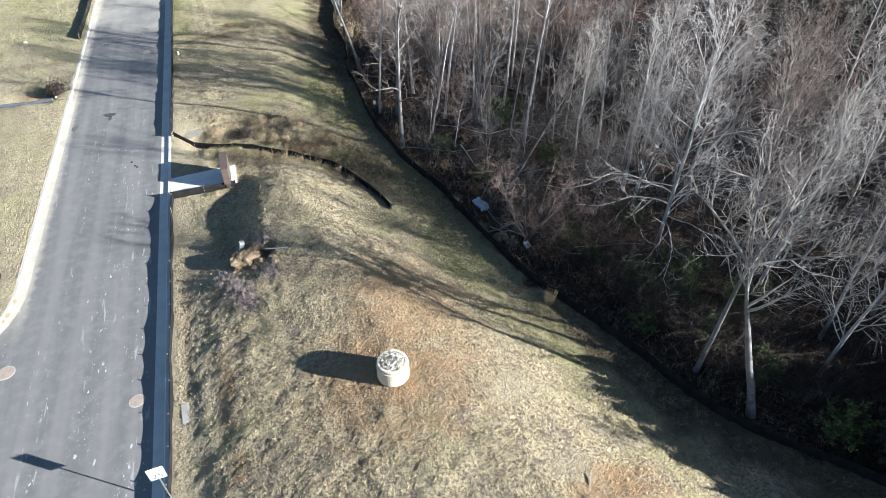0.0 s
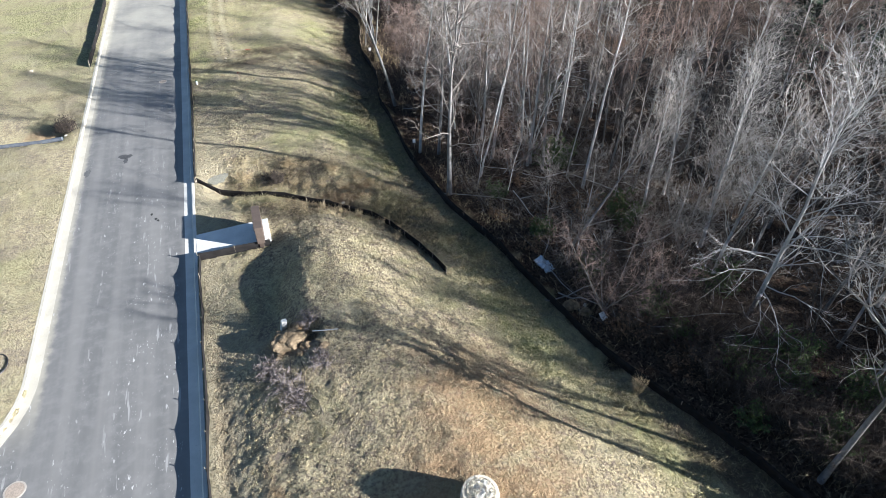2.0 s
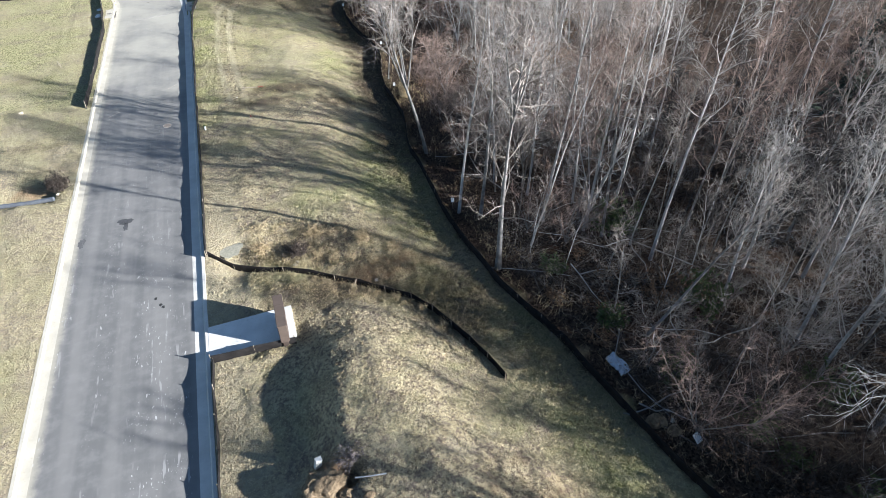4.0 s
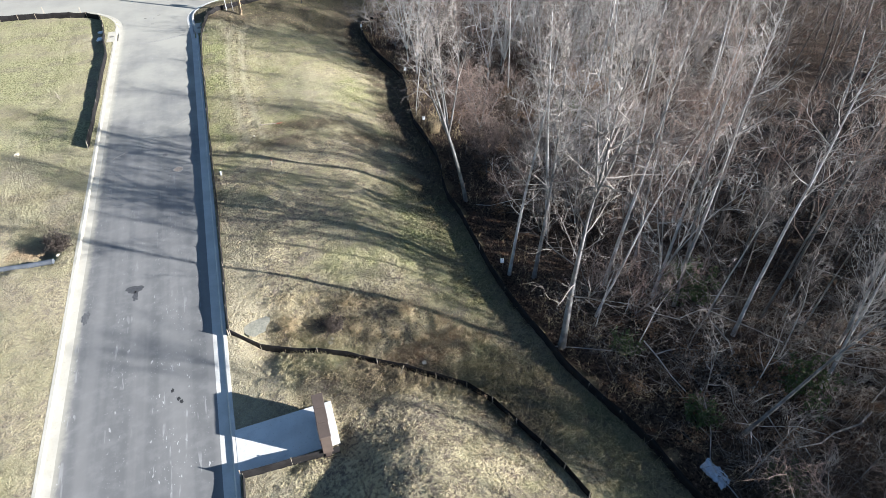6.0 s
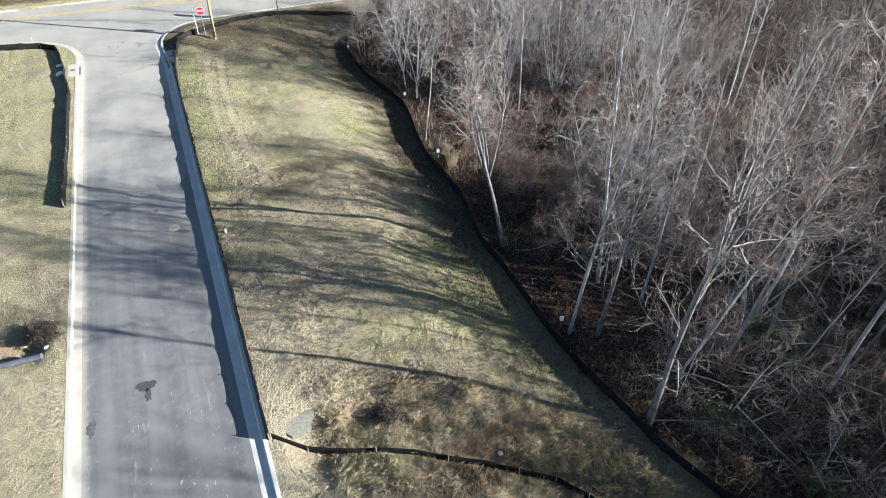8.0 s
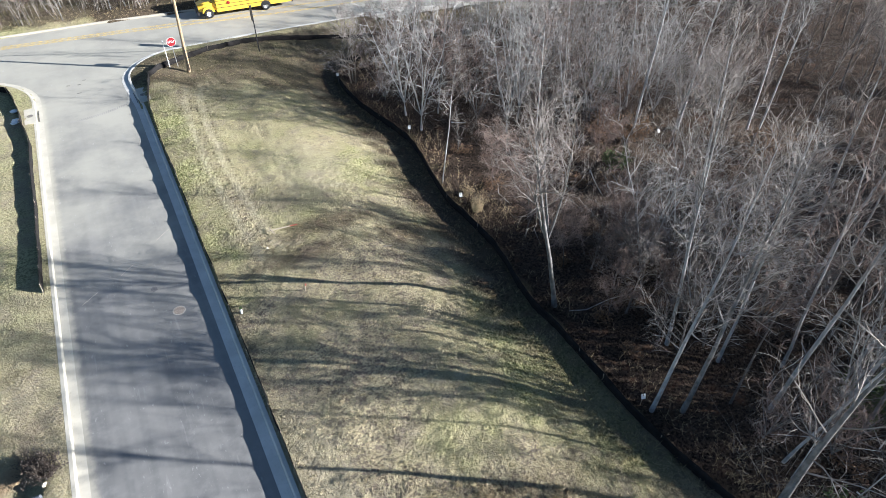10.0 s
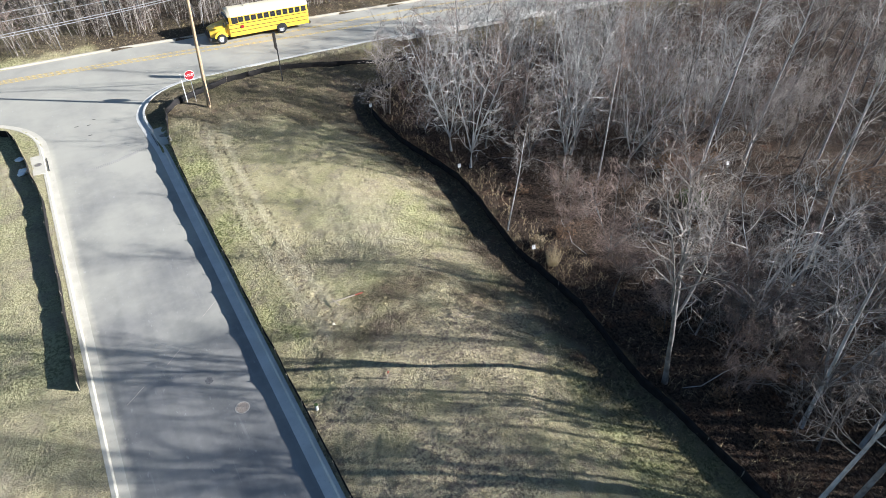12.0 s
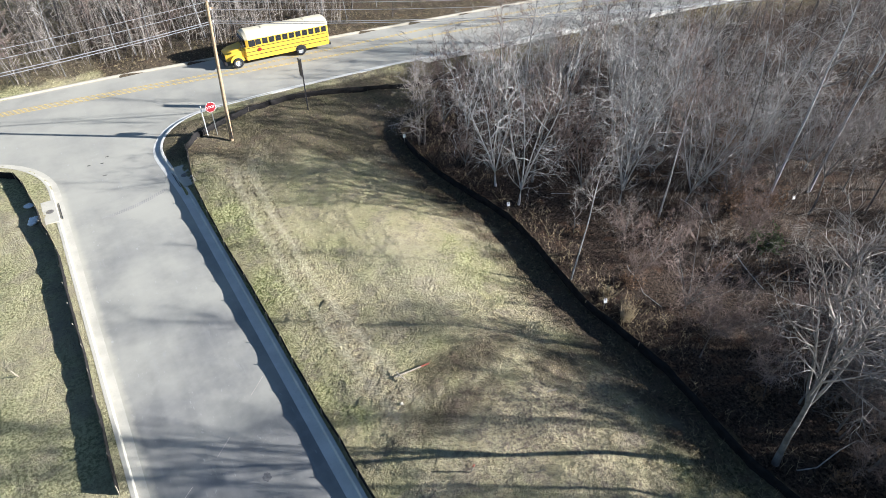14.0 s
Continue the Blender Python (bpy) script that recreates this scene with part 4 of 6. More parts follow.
def arrays(meshes):
    """Trunk and crown of a tree as one array of points and one of triangles."""
    co, tri, base = [], [], 0
    for me in meshes:
        v = np.zeros(len(me.vertices) * 3)
        me.vertices.foreach_get("co", v)
        me.calc_loop_triangles()
        t = np.zeros(len(me.loop_triangles) * 3, int)
        me.loop_triangles.foreach_get("vertices", t)
        co.append(v.reshape(-1, 3))
        tri.append(t.reshape(-1, 3) + base)
        base += len(me.vertices)
    return [(np.concatenate(co), np.concatenate(tri))]


FAR_ARRAYS = [arrays(m) for m in FAR]
FAR_BARK = bark_material("distant bark", (0.1, 0.085, 0.076), (0.27, 0.238, 0.215))
# darker bark that puts the shade between the trees into its colour
SHADE_BARK = bark_material("understorey bark darkened as shade", (0.04, 0.036, 0.034), (0.11, 0.1, 0.094))
spots = wood_places(g, 130, (37, 72, 30, 92), 2.8, []) + wood_places(g, 62, (66, 110, 20, 94), 3.6, []) + wood_places(g, 30, (37, 60, 0, 32), 2.6, [])
spots = [p for p in spots if line_distance(np.array([p[0]]), np.array([p[1]]), CLEARING)[0][0] > 4.5 and not (p[0] < 46 and in_sun_strip(*p))]
far_woods(spots, "far_woods", "dense bare winter woods further off")
mid = wood_places(g, 26, (21, 38, 6, 54), 2.6, []) + wood_places(g, 14, (26, 40, 70, 94), 2.4, [])
mx, my = np.array([p[0] for p in mid]), np.array([p[1] for p in mid])
ok = (terrain(mx, my)[1] > 5.0) & (line_distance(mx, my, CLEARING)[0] > 3.5)
far_woods([p for p, q in zip(mid, ok) if q and not in_sun_strip(*p)], "understorey", "thin crowded understorey trees in the woods", 0.7, SHADE_BARK)
DENSE = [arrays(make_tree(81 + k, 9 - k, 0.13, 0.08, 15, 3.4, 5, 4, bark=BARK_BROWN, lift=0.07, thick=3.4, single=True, twig_len=1.0)) for k in range(2)]
FAR_ARRAYS, SPARSE = DENSE, FAR_ARRAYS
# trees added behind the others to block the sun and darken the gaps
back = wood_places(g, 58, (27, 44, -2, 56), 2.1, [])
far_woods([p for p in back if not in_sun_strip(*p)], "dark_thicket", "dense bare thicket added deep in the woods, darkened as shade", 1.05, SHADE_BARK)
low = wood_places(g, 32, (19, 36, 35, 54), 1.9, []) + wood_places(g, 16, (13, 19, 47.5, 56), 1.6, [(10.0, 54.5)])
far_woods([p for p in low if line_distance(np.array([p[0]]), np.array([p[1]]), CLEARING)[0][0] > 2 and not in_sun_strip(*p)], "low_thicket", "brown low thicket under the tall trees", 0.58, FAR_BARK)
FAR_ARRAYS = SPARSE
far_woods([p for p, z, k in north if 7 <= k < 17], "roadside_far_woods", "dense bare winter woods beyond the main road")


def evergreens(places, name, label):
    """A stand of dark pines: stems, and tiers of small needle sprays."""
    r = np.random.default_rng(17)
    verts, faces, base = [], [], 0
    zs = heights([p[0] for p in places], [p[1] for p in places])
    for (x, y, tall), z in zip(places, zs):
        n = 750
        f = r.uniform(0.12, 1.0, n) ** 0.8
        tier = np.round(f * 13) / 13 + r.normal(0, 0.012, n)
        a = np.round(r.uniform(0, 6.28, n) * 2.2 + tier * 9) / 2.2 + r.normal(0, 0.13, n)
        d = tall * 0.29 * np.clip(1.04 - tier, 0, 1) ** 0.75 * r.uniform(0.25, 1.1, n)
        p = np.stack([np.cos(a) * d, np.sin(a) * d, tier * tall - 0.12 * d], 1)
        out = np.stack([np.cos(a), np.sin(a), r.normal(0.1, 0.35, n)], 1)
        side = np.stack([-np.sin(a), np.cos(a), r.normal(0, 0.5, n)], 1)
        ln = tall * 0.054 * r.uniform(0.6, 1.4, (n, 1))
        v = np.stack([p - out * ln * 0.5, p + side * ln * 0.5, p + out * ln, p - side * ln * 0.5], 1).reshape(-1, 3)
        o = np.arange(n)[:, None] * 4
        t = np.concatenate([o + np.array([[0, 1, 2]]), o + np.array([[0, 2, 3]])], 0)
        ring = np.array([[math.cos(k * 1.047) * 0.014 * tall, math.sin(k * 1.047) * 0.014 * tall, -0.2] for k in range(6)] + [[0, 0, tall]])
        rt = np.array([[k, (k + 1) % 6, 6] for k in range(6)])
        v = np.concatenate([v, ring])
        t = np.concatenate([t, rt + 4 * n])
        verts.append(v + np.array([x, y, z]))
        faces.append(t + base)
        base += len(v)
    v, f = np.concatenate(verts), np.concatenate(faces)
    me = bpy.data.meshes.new(name)
    me.vertices.add(len(v))
    me.vertices.foreach_set("co", v.astype(np.float32).ravel())
    me.loops.add(f.size)
    me.loops.foreach_set("vertex_index", f.ravel().astype(np.int32))
    me.polygons.add(len(f))
    me.polygons.foreach_set("loop_start", np.arange(0, f.size, 3, dtype=np.int32))
    me.update(calc_edges=True)
    pine = Mat("pine needles", 0.75, 0, 0.2)
    pine.color(pine.mix(pine.island(), (0.018, 0.028, 0.02), (0.05, 0.068, 0.042)))
    me.materials.append(pine.m)
    tagged(new(name, me), label, "woods", kind="stuff")


stand = [(x, y, g.uniform(8.5, 12.5)) for x, y in wood_places(g, 46, (43, 84, -18, 47), 4.2, [])]
# from here on unseen pines, added to shade the wood's south-east edge
stand += [(x, y, g.uniform(0.75, 1.0) * max(3.6, min(11.0, 0.40 * (x - 13.0)))) for x, y in wood_places(g, 44, (26, 46, -20, 6), 2.5, []) if x + y > 27]
stand += [(23.6, 7.4, 5.0), (25.0, 5.4, 5.6), (26.2, 3.4, 5.8), (25.4, 8.4, 5.4), (27.2, 1.4, 6.2), (28.6, -0.8, 6.5), (27.0, 6.0, 6.0), (24.6, 6.4, 5.0), (28.4, 3.6, 6.2)]
evergreens(stand, "pine_woods", "dark stand of pines deep in the woods, with unseen ones added for shade")

# unseen low trees added at the woods' south-east end, to shade its edge
low = wood_places(g, 36, (23.5, 36, -8, 9.5), 1.9, [(19.7, 11.2)])
ls = terrain(np.array([p[0] for p in low]), np.array([p[1] for p in low]))[1]
far_woods([p for p, q in zip(low, ls) if q > 1.8], "low_woods", "unseen thicket of low bare trees added to shade the wood's edge", 0.6, SHADE_BARK)


# ---- undergrowth ----
def spikes(name, roots, tips, width, mat, label, category, zone=None):
    """One mesh of many thin three-sided stems."""
    n = len(roots)
    d = tips - roots
    ln = np.linalg.norm(d, axis=1, keepdims=True) + 1e-9
    d = d / ln
    ref = np.where(np.abs(d[:, 2:3]) < 0.9, np.array([[0, 0, 1.0]]), np.array([[1.0, 0, 0]]))
    u = np.cross(d, ref)
    u /= np.linalg.norm(u, axis=1, keepdims=True)
    w = np.cross(d, u)
    wd = width[:, None]
    co = np.stack([roots + u * wd, roots + (-0.5 * u + 0.866 * w) * wd, roots + (-0.5 * u - 0.866 * w) * wd, tips], 1)
    o = np.arange(n)[:, None] * 4
    tri = np.concatenate([o + np.array([[0, 1, 3]]), o + np.array([[1, 2, 3]]), o + np.array([[2, 0, 3]])], 1).reshape(-1, 3)
    me = bpy.data.meshes.new(name)
    me.vertices.add(n * 4)
    me.vertices.foreach_set("co", co.astype(np.float32).ravel())
    me.loops.add(tri.size)
    me.loops.foreach_set("vertex_index", tri.ravel().astype(np.int32))
    me.polygons.add(len(tri))
    me.polygons.foreach_set("loop_start", np.arange(0, tri.size, 3, dtype=np.int32))
    me.update(calc_edges=True)
    if zone is not None:
        a = me.attributes.new("zone", "FLOAT_COLOR", "POINT")
        a.data.foreach_set("color", np.repeat(np.stack(zone, 1), 4, 0).astype(np.float32).ravel())
    me.materials.append(mat)
    return tagged(new(name, me), label, category, kind="stuff")


def brush_material():
    m = Mat("brush stems", 0.9, 0, 0.15)
    r = m.island()
    c = m.mix(m.ramp(r, 0.0, 0.6), (0.035, 0.027, 0.022), (0.085, 0.068, 0.057))
    m.color(m.mix(m.ramp(r, 0.88, 1.0), c, (0.22, 0.19, 0.155)))
    return m.m


def leaf_material(name, a, b):
    m = Mat(name, 0.7, 0, 0.25)
    m.color(m.mix(m.island(), a, b))
    return m.m


BRUSH = brush_material()
RUSSET = leaf_material("russet leaves", (0.10, 0.058, 0.036), (0.26, 0.165, 0.095))
DEAD_LEAF = leaf_material("dead leaves", (0.05, 0.035, 0.026), (0.16, 0.115, 0.08))
GREENLEAF = leaf_material("evergreen leaves", (0.035, 0.06, 0.02), (0.10, 0.13, 0.045))
STRAWLEAF = leaf_material("straw stems", (0.30, 0.22, 0.12), (0.55, 0.44, 0.27))
PALE_STRAW = leaf_material("bleached straw", (0.45, 0.40, 0.31), (0.72, 0.68, 0.58))
SAPLING = leaf_material("grey-brown saplings", (0.09, 0.076, 0.064), (0.33, 0.29, 0.25))
DEBRIS = leaf_material("grey-violet cut stems", (0.10, 0.08, 0.08), (0.36, 0.31, 0.29))
rng = np.random.default_rng(5)


def undergrowth(n, region, reach, name, label, band=(0.7, 1e9), stout=0.010, mat=None, sway=0.38):
    x, y = rng.uniform(region[0], region[1], n * 6), rng.uniform(region[2], region[3], n * 6)
    z, s, inside, dk = terrain(x, y)
    dens = 0.55 + 0.5 * waves(x, y, 8, 31)
    keep = (s > band[0]) & (s < band[1]) & (dk > 2.0) & (~inside) & (rng.random(n * 6) < dens)
    x, y, z = x[keep][:n], y[keep][:n], z[keep][:n]
    n = len(x)
    tall = reach * rng.uniform(0.35, 1.2, n) ** 1.3
    root = np.stack([x, y, z - 0.05], 1)
    lean = rng.normal(0, sway, (n, 2)) * tall[:, None]
    tip = root + np.stack([lean[:, 0], lean[:, 1], tall], 1)
    R, T, W = [root], [tip], [np.full(n, stout)]
    for k in range(5):
        f = rng.uniform(0.2, 0.9, (n, 1))
        a = root + (tip - root) * f
        d = rng.normal(0, 1, (n, 3)) * np.array([[1, 1, 0.5]]) + np.array([[0, 0, 0.5]])
        d /= np.linalg.norm(d, axis=1, keepdims=True)
        R.append(a)
        T.append(a + d * np.minimum(tall, 3.0)[:, None] * rng.uniform(0.2, 0.5, (n, 1)))
        W.append(np.full(n, stout * 0.8))
    spikes(name, np.concatenate(R), np.concatenate(T), np.concatenate(W), mat or BRUSH, label, "undergrowth")


undergrowth(6000, (10, 48, 0, 97), 1.3, "undergrowth", "tangled brown leafless undergrowth beneath the trees")
undergrowth(4200, (10.2, 30, 4, 30), 2.7, "edge_brush", "tall dark brush just inside the wood's edge", (2.0, 8.0), 0.012)
undergrowth(1600, (11, 28, 26, 43), 2.0, "bank_brush", "pale tangled sticks and brush on the woodland floor", (2.0, 14.0), 0.011, SAPLING, 0.8)
undergrowth(1600, (9.8, 22, 5, 92), 0.8, "fence_weeds", "low dry weeds right behind the silt fence", (0.4, 3.0), 0.008, STRAWLEAF)
undergrowth(2600, (14, 40, 54, 92), 1.8, "clearing_brush", "tangled grey brush round the clearing", (5.0, 28.0), 0.010, SAPLING)
undergrowth(2400, (42, 80, 30, 92), 2.4, "far_brush", "dark brush filling the distant woods", (0.7, 1e9), 0.02)
undergrowth(3200, (-45, 30, 108, 128), 1.9, "roadside_undergrowth", "tangled brown brush beyond the main road")


def fallen_leaves(n):
    """Curled dead leaves as folded pairs of triangles."""
    x, y = rng.uniform(9.5, 34, n * 2), rng.uniform(4, 95, n * 2)
    z, s, _, _ = terrain(x, y)
    keep = s > 0.3
    x, y, z = x[keep][:n], y[keep][:n], z[keep][:n]
    verts, faces = [], []
    a, r, up = rng.uniform(0, 6.28, len(x)), rng.uniform(0.035, 0.085, len(x)), rng.uniform(0.02, 0.07, len(x))
    for k in range(len(x)):
        c, q = math.cos(a[k]) * r[k], math.sin(a[k]) * r[k]
        o = len(verts)
        verts += [(x[k] - c, y[k] - q, z[k] + 0.02), (x[k] + q * 0.6, y[k] - c * 0.6, z[k] + 0.02 + up[k]), (x[k] + c, y[k] + q, z[k] + 0.03), (x[k] - q * 0.6, y[k] + c * 0.6, z[k] + 0.02 + up[k] * 0.7)]
        faces += [(o, o + 1, o + 2), (o, o + 2, o + 3)]
    tagged(link_mesh("fallen_leaves", verts, faces, DEAD_LEAF), "scattered russet dead leaves on the woodland floor", "leaves", kind="stuff")


undergrowth(1500, (-46, 16, 112, 130), 6.5, "roadside_saplings", "crowd of thin grey-brown saplings beyond the main road", (0.7, 1e9), 0.03, SAPLING, 0.12)


fallen_leaves(22000)


def grass(n, region, tall, name, label, test):
    """Tufts of dry grass, five blades each."""
    x, y = rng.uniform(region[0], region[1], n), rng.uniform(region[2], region[3], n)
    z, s, inside, dk = terrain(x, y)
    keep = (~inside) & (dk > 0.32) & test(x, y, s) & (np.hypot(x + 1.8, y - 28.3) > 1.0)
    x, y, z, s, dk = x[keep], y[keep], z[keep], s[keep], dk[keep]
    n = len(x)
    size = tall * rng.uniform(0.5, 1.25, n) * (1 + 0.9 * np.exp(-(line_distance(x, y, SWALE)[0] / 2.6) ** 2)) * (1 + 0.5 * smooth(s, -7, -2))
    zn = zones(x, y, s, dk)
    R, T = [], []
    for k in range(4):
        a, out = rng.uniform(0, 6.28, n), rng.uniform(0.3, 1.5, n)
        b = np.stack([x + rng.normal(0, 0.05, n), y + rng.normal(0, 0.05, n), z - 0.01], 1)
        R.append(b)
        T.append(b + np.stack([np.cos(a) * out * size, np.sin(a) * out * size, size * rng.uniform(0.4, 1.0, n)], 1))
    spikes(name, np.concatenate(R), np.concatenate(T), np.full(n * 4, 0.014), BLADE, label, "grass", [np.tile(v, 4) for v in zn])


grass(19000, (-6.6, 22, 6, 98), 0.13, "field_grass", "short dry straw-coloured grass of the field", lambda x, y, s: s < 0.5)
grass(13500, (-6.5, 15, 7, 40), 0.085, "near_grass", "thin dry blades on the bank", lambda x, y, s: s < 0.3)
grass(9000, (4, 20, 12, 58), 0.2, "edge_grass", "long unmown grass along the silt fence", lambda x, y, s: (s > -4.6 + 0.9 * waves(x, y, 3, 97)) & (s < -0.2) & (waves(x, y, 1.1, 98) > -0.25))
grass(5200, (-4.5, 9.5, 38.5, 48.5), 0.2, "swale_grass", "tall dry weeds in the swale", lambda x, y, s: (s < -0.4) & (line_distance(x, y, SWALE)[0] < 3.2) & (waves(x, y, 1.4, 99) > -0.35))
grass(7500, (-32, -15.2, 26, 102), 0.09, "lawn_grass", "short yellow-green grass beside the street", lambda x, y, s: x < -15)
grass(3500, (-40, 50, 106, 116), 0.16, "verge_grass", "rough tan grass on the far verge", lambda x, y, s: y > 108)


def shrub(x, y, wide, tall, leaves, mat, label, seed, stems=24, leaf=0.07):
    """Many stems from one foot, with small folded leaves if any."""
    r = np.random.default_rng(seed)
    ob = thing("shrub", Matrix.Translation((x, y, height(x, y) - 0.04)), label, "shrub")
    a, d = r.uniform(0, 6.28, stems), np.sqrt(r.uniform(0, 1, stems)) * wide
    R = np.stack([np.cos(a) * d * 0.25, np.sin(a) * d * 0.25, np.zeros(stems)], 1)
    T = np.stack([np.cos(a) * d, np.sin(a) * d, tall * r.uniform(0.5, 1.1, stems) * (1.1 - 0.5 * d / wide)], 1)
    RR, TT = [R], [T]
    for k in range(7):
        f = r.uniform(0.25, 0.95, (stems, 1))
        p = R + (T - R) * f
        RR.append(p)
        TT.append(p + r.normal(0, 0.28, (stems, 3)) * wide * 0.6 + np.array([[0, 0, 0.12 * tall]]))
    R, T = np.concatenate(RR), np.concatenate(TT)
    T[:, 2] = np.maximum(T[:, 2], 0.05)
    st = spikes("brushwood", R, T, np.full(len(R), 0.012), mat if mat and not leaves else BRUSH, "", "")
    st.parent = ob
    for key in ("kind",):
        del st[key]
    if leaves:
        pick = r.integers(0, len(R), leaves)
        p = R[pick] + (T[pick] - R[pick]) * r.uniform(0.4, 1.0, (leaves, 1)) + r.normal(0, 0.05, (leaves, 3))
        n1, n2 = r.normal(0, 1, (leaves, 3)), r.normal(0, 1, (leaves, 3))
        n1 /= np.linalg.norm(n1, axis=1, keepdims=True)
        n2 = np.cross(n1, n2)
        n2 /= np.linalg.norm(n2, axis=1, keepdims=True)
        n3 = np.cross(n1, n2) * 0.3
        lf = leaf * r.uniform(0.6, 1.3, (leaves, 1))
        v = np.stack([p - n1 * lf, p + (n2 * 0.5 + n3) * lf, p + n1 * lf, p + (-n2 * 0.5 + n3) * lf], 1).reshape(-1, 3)
        f = [(k * 4, k * 4 + 1, k * 4 + 2) for k in range(leaves)] + [(k * 4, k * 4 + 2, k * 4 + 3) for k in range(leaves)]
        link_mesh("leaves", [tuple(q) for q in v], f, mat, ob)
    return ob


def shrubs(rows, seed):
    """Rows of x, y, half width, height, leaves, material and label."""
    for k, (x, y, w, h, n, mat, label) in enumerate(rows):
        shrub(x, y, w, h, n, mat, label, seed + k, 60 if n == 0 else 26, 0.24 if h > 4 else 0.08)


shrubs(((18.7, 41.0, 1.8, 2.9, 2600, GREENLEAF, "evergreen shrub with dark green leaves in the woods"),
        (19.6, 33.2, 1.8, 2.8, 1900, GREENLEAF, "sparse evergreen shrub under bare trees"),
        (21.0, 19.5, 2.1, 3.0, 2600, GREENLEAF, "evergreen shrub in deep shade"),
        (17.6, 23.6, 1.0, 1.4, 700, GREENLEAF, "low evergreen shrub near the silt fence"),
        (33, 78, 2.4, 2.6, 1300, GREENLEAF, "olive-green shrub deep in the woods"),
        # the next three are out of view, added only for their shade
        (27.8, 2.2, 2.0, 6.0, 3000, GREENLEAF, "unseen tall evergreen shrub added to shade the wood's edge"),
        (30.5, 0.2, 2.2, 6.4, 3000, GREENLEAF, "unseen tall evergreen shrub added to shade the wood's edge"),
        (28.6, 6.6, 2.0, 5.8, 3000, GREENLEAF, "unseen tall evergreen shrub added to shade the wood's edge"),
        (22.8, 17.0, 1.5, 3.6, 1800, GREENLEAF, "evergreen shrub under bare trees"),
        (21.5, 25.8, 1.6, 3.0, 1500, GREENLEAF, "evergreen shrub under bare trees"),
        (24.0, 52.5, 1.6, 2.6, 1500, GREENLEAF, "evergreen shrub beside the clearing"),
        (16.9, 25.6, 1.3, 2.2, 1500, GREENLEAF, "evergreen shrub behind the silt fence"),), 300)
shrubs(((18.8, 20.4, 1.4, 2.4, 1700, GREENLEAF, "evergreen shrub behind the silt fence"),
        (20.0, 15.6, 1.4, 2.6, 1800, GREENLEAF, "evergreen shrub behind the silt fence"),
        (15.4, 29.4, 1.1, 1.9, 1200, GREENLEAF, "evergreen shrub behind the silt fence"),
        (22.0, 8.9, 1.3, 2.8, 1800, GREENLEAF, "evergreen shrub behind the silt fence"),
        (21.2, 12.8, 1.2, 2.4, 1600, GREENLEAF, "evergreen shrub behind the silt fence"),
        (17.6, 17.8, 0.9, 1.4, 900, GREENLEAF, "low evergreen shrub behind the silt fence"),
        (14.2, 33.6, 1.0, 1.7, 1000, GREENLEAF, "evergreen shrub under bare trees"),
        (13.0, 38.6, 1.0, 1.6, 900, GREENLEAF, "evergreen shrub under bare trees"),
        (23.7, 64.7, 1.5, 1.7, 1500, GREENLEAF, "evergreen shrub beside the clearing"),), 320)
shrubs(((25.5, 68.5, 2.2, 2.6, 1900, RUSSET, "shrub holding russet dead leaves"),
        (18.5, 34.5, 1.8, 2.2, 1500, RUSSET, "young tree holding tan dead leaves"),
        (15.2, 25.0, 1.6, 1.0, 600, RUSSET, "low russet bramble behind the silt fence"),
        (16.5, 21.5, 1.5, 0.9, 500, RUSSET, "low russet bramble in the shade"),
        (11.6, 52.3, 0.7, 0.9, 350, RUSSET, "low russet bramble beside the silt fence"),
        (28.0, 67.5, 2.0, 2.6, 1500, RUSSET, "shrub holding russet dead leaves"),
        (33.0, 74.0, 2.2, 3.4, 1500, RUSSET, "shrub holding russet dead leaves"),
        (21.5, 62.5, 1.2, 1.6, 600, RUSSET, "young tree holding tan dead leaves"),
        (35.5, 60.5, 2.2, 2.6, 1600, RUSSET, "shrub holding golden dead leaves"),
        (19.6, 64.7, 1.3, 0.5, 900, RUSSET, "low bramble holding russet leaves in the clearing"),
        (28.1, 71.1, 1.6, 1.6, 1300, RUSSET, "shrub holding russet dead leaves"),), 340)
shrubs(((17.5, 53.0, 1.8, 1.8, 0, None, "leafless grey-brown brush in the clearing"),
        (21.0, 58.0, 2.0, 1.7, 0, None, "leafless grey-brown brush in the clearing"),
        (26.0, 58.5, 2.0, 1.9, 0, None, "leafless grey-brown brush in the clearing"),
        (14.2, 61.5, 1.4, 1.4, 0, None, "leafless grey-brown brush in the clearing"),
        (18.6, 66.5, 1.8, 1.8, 0, None, "leafless grey-brown brush in the clearing"),
        (30.5, 55.0, 2.0, 2.0, 0, None, "leafless grey-brown brush in the clearing"),
        (15.8, 57.0, 1.2, 1.2, 0, None, "leafless grey-brown brush in the clearing"),
        (23.5, 62.0, 1.8, 1.6, 0, None, "leafless grey-brown brush in the clearing"),
        (11.5, 66.9, 0.7, 0.9, 300, STRAWLEAF, "tan dry weeds beside the silt fence"),
        (-1.6, 45.0, 1.1, 0.9, 0, None, "dark leafless brush in the swale"),
        (-3.6, 45.7, 0.8, 0.6, 0, STRAWLEAF, "dry brown brush above the swale"),
        (-0.3, 45.9, 0.9, 0.6, 0, STRAWLEAF, "dry brown weeds above the swale"),), 360)
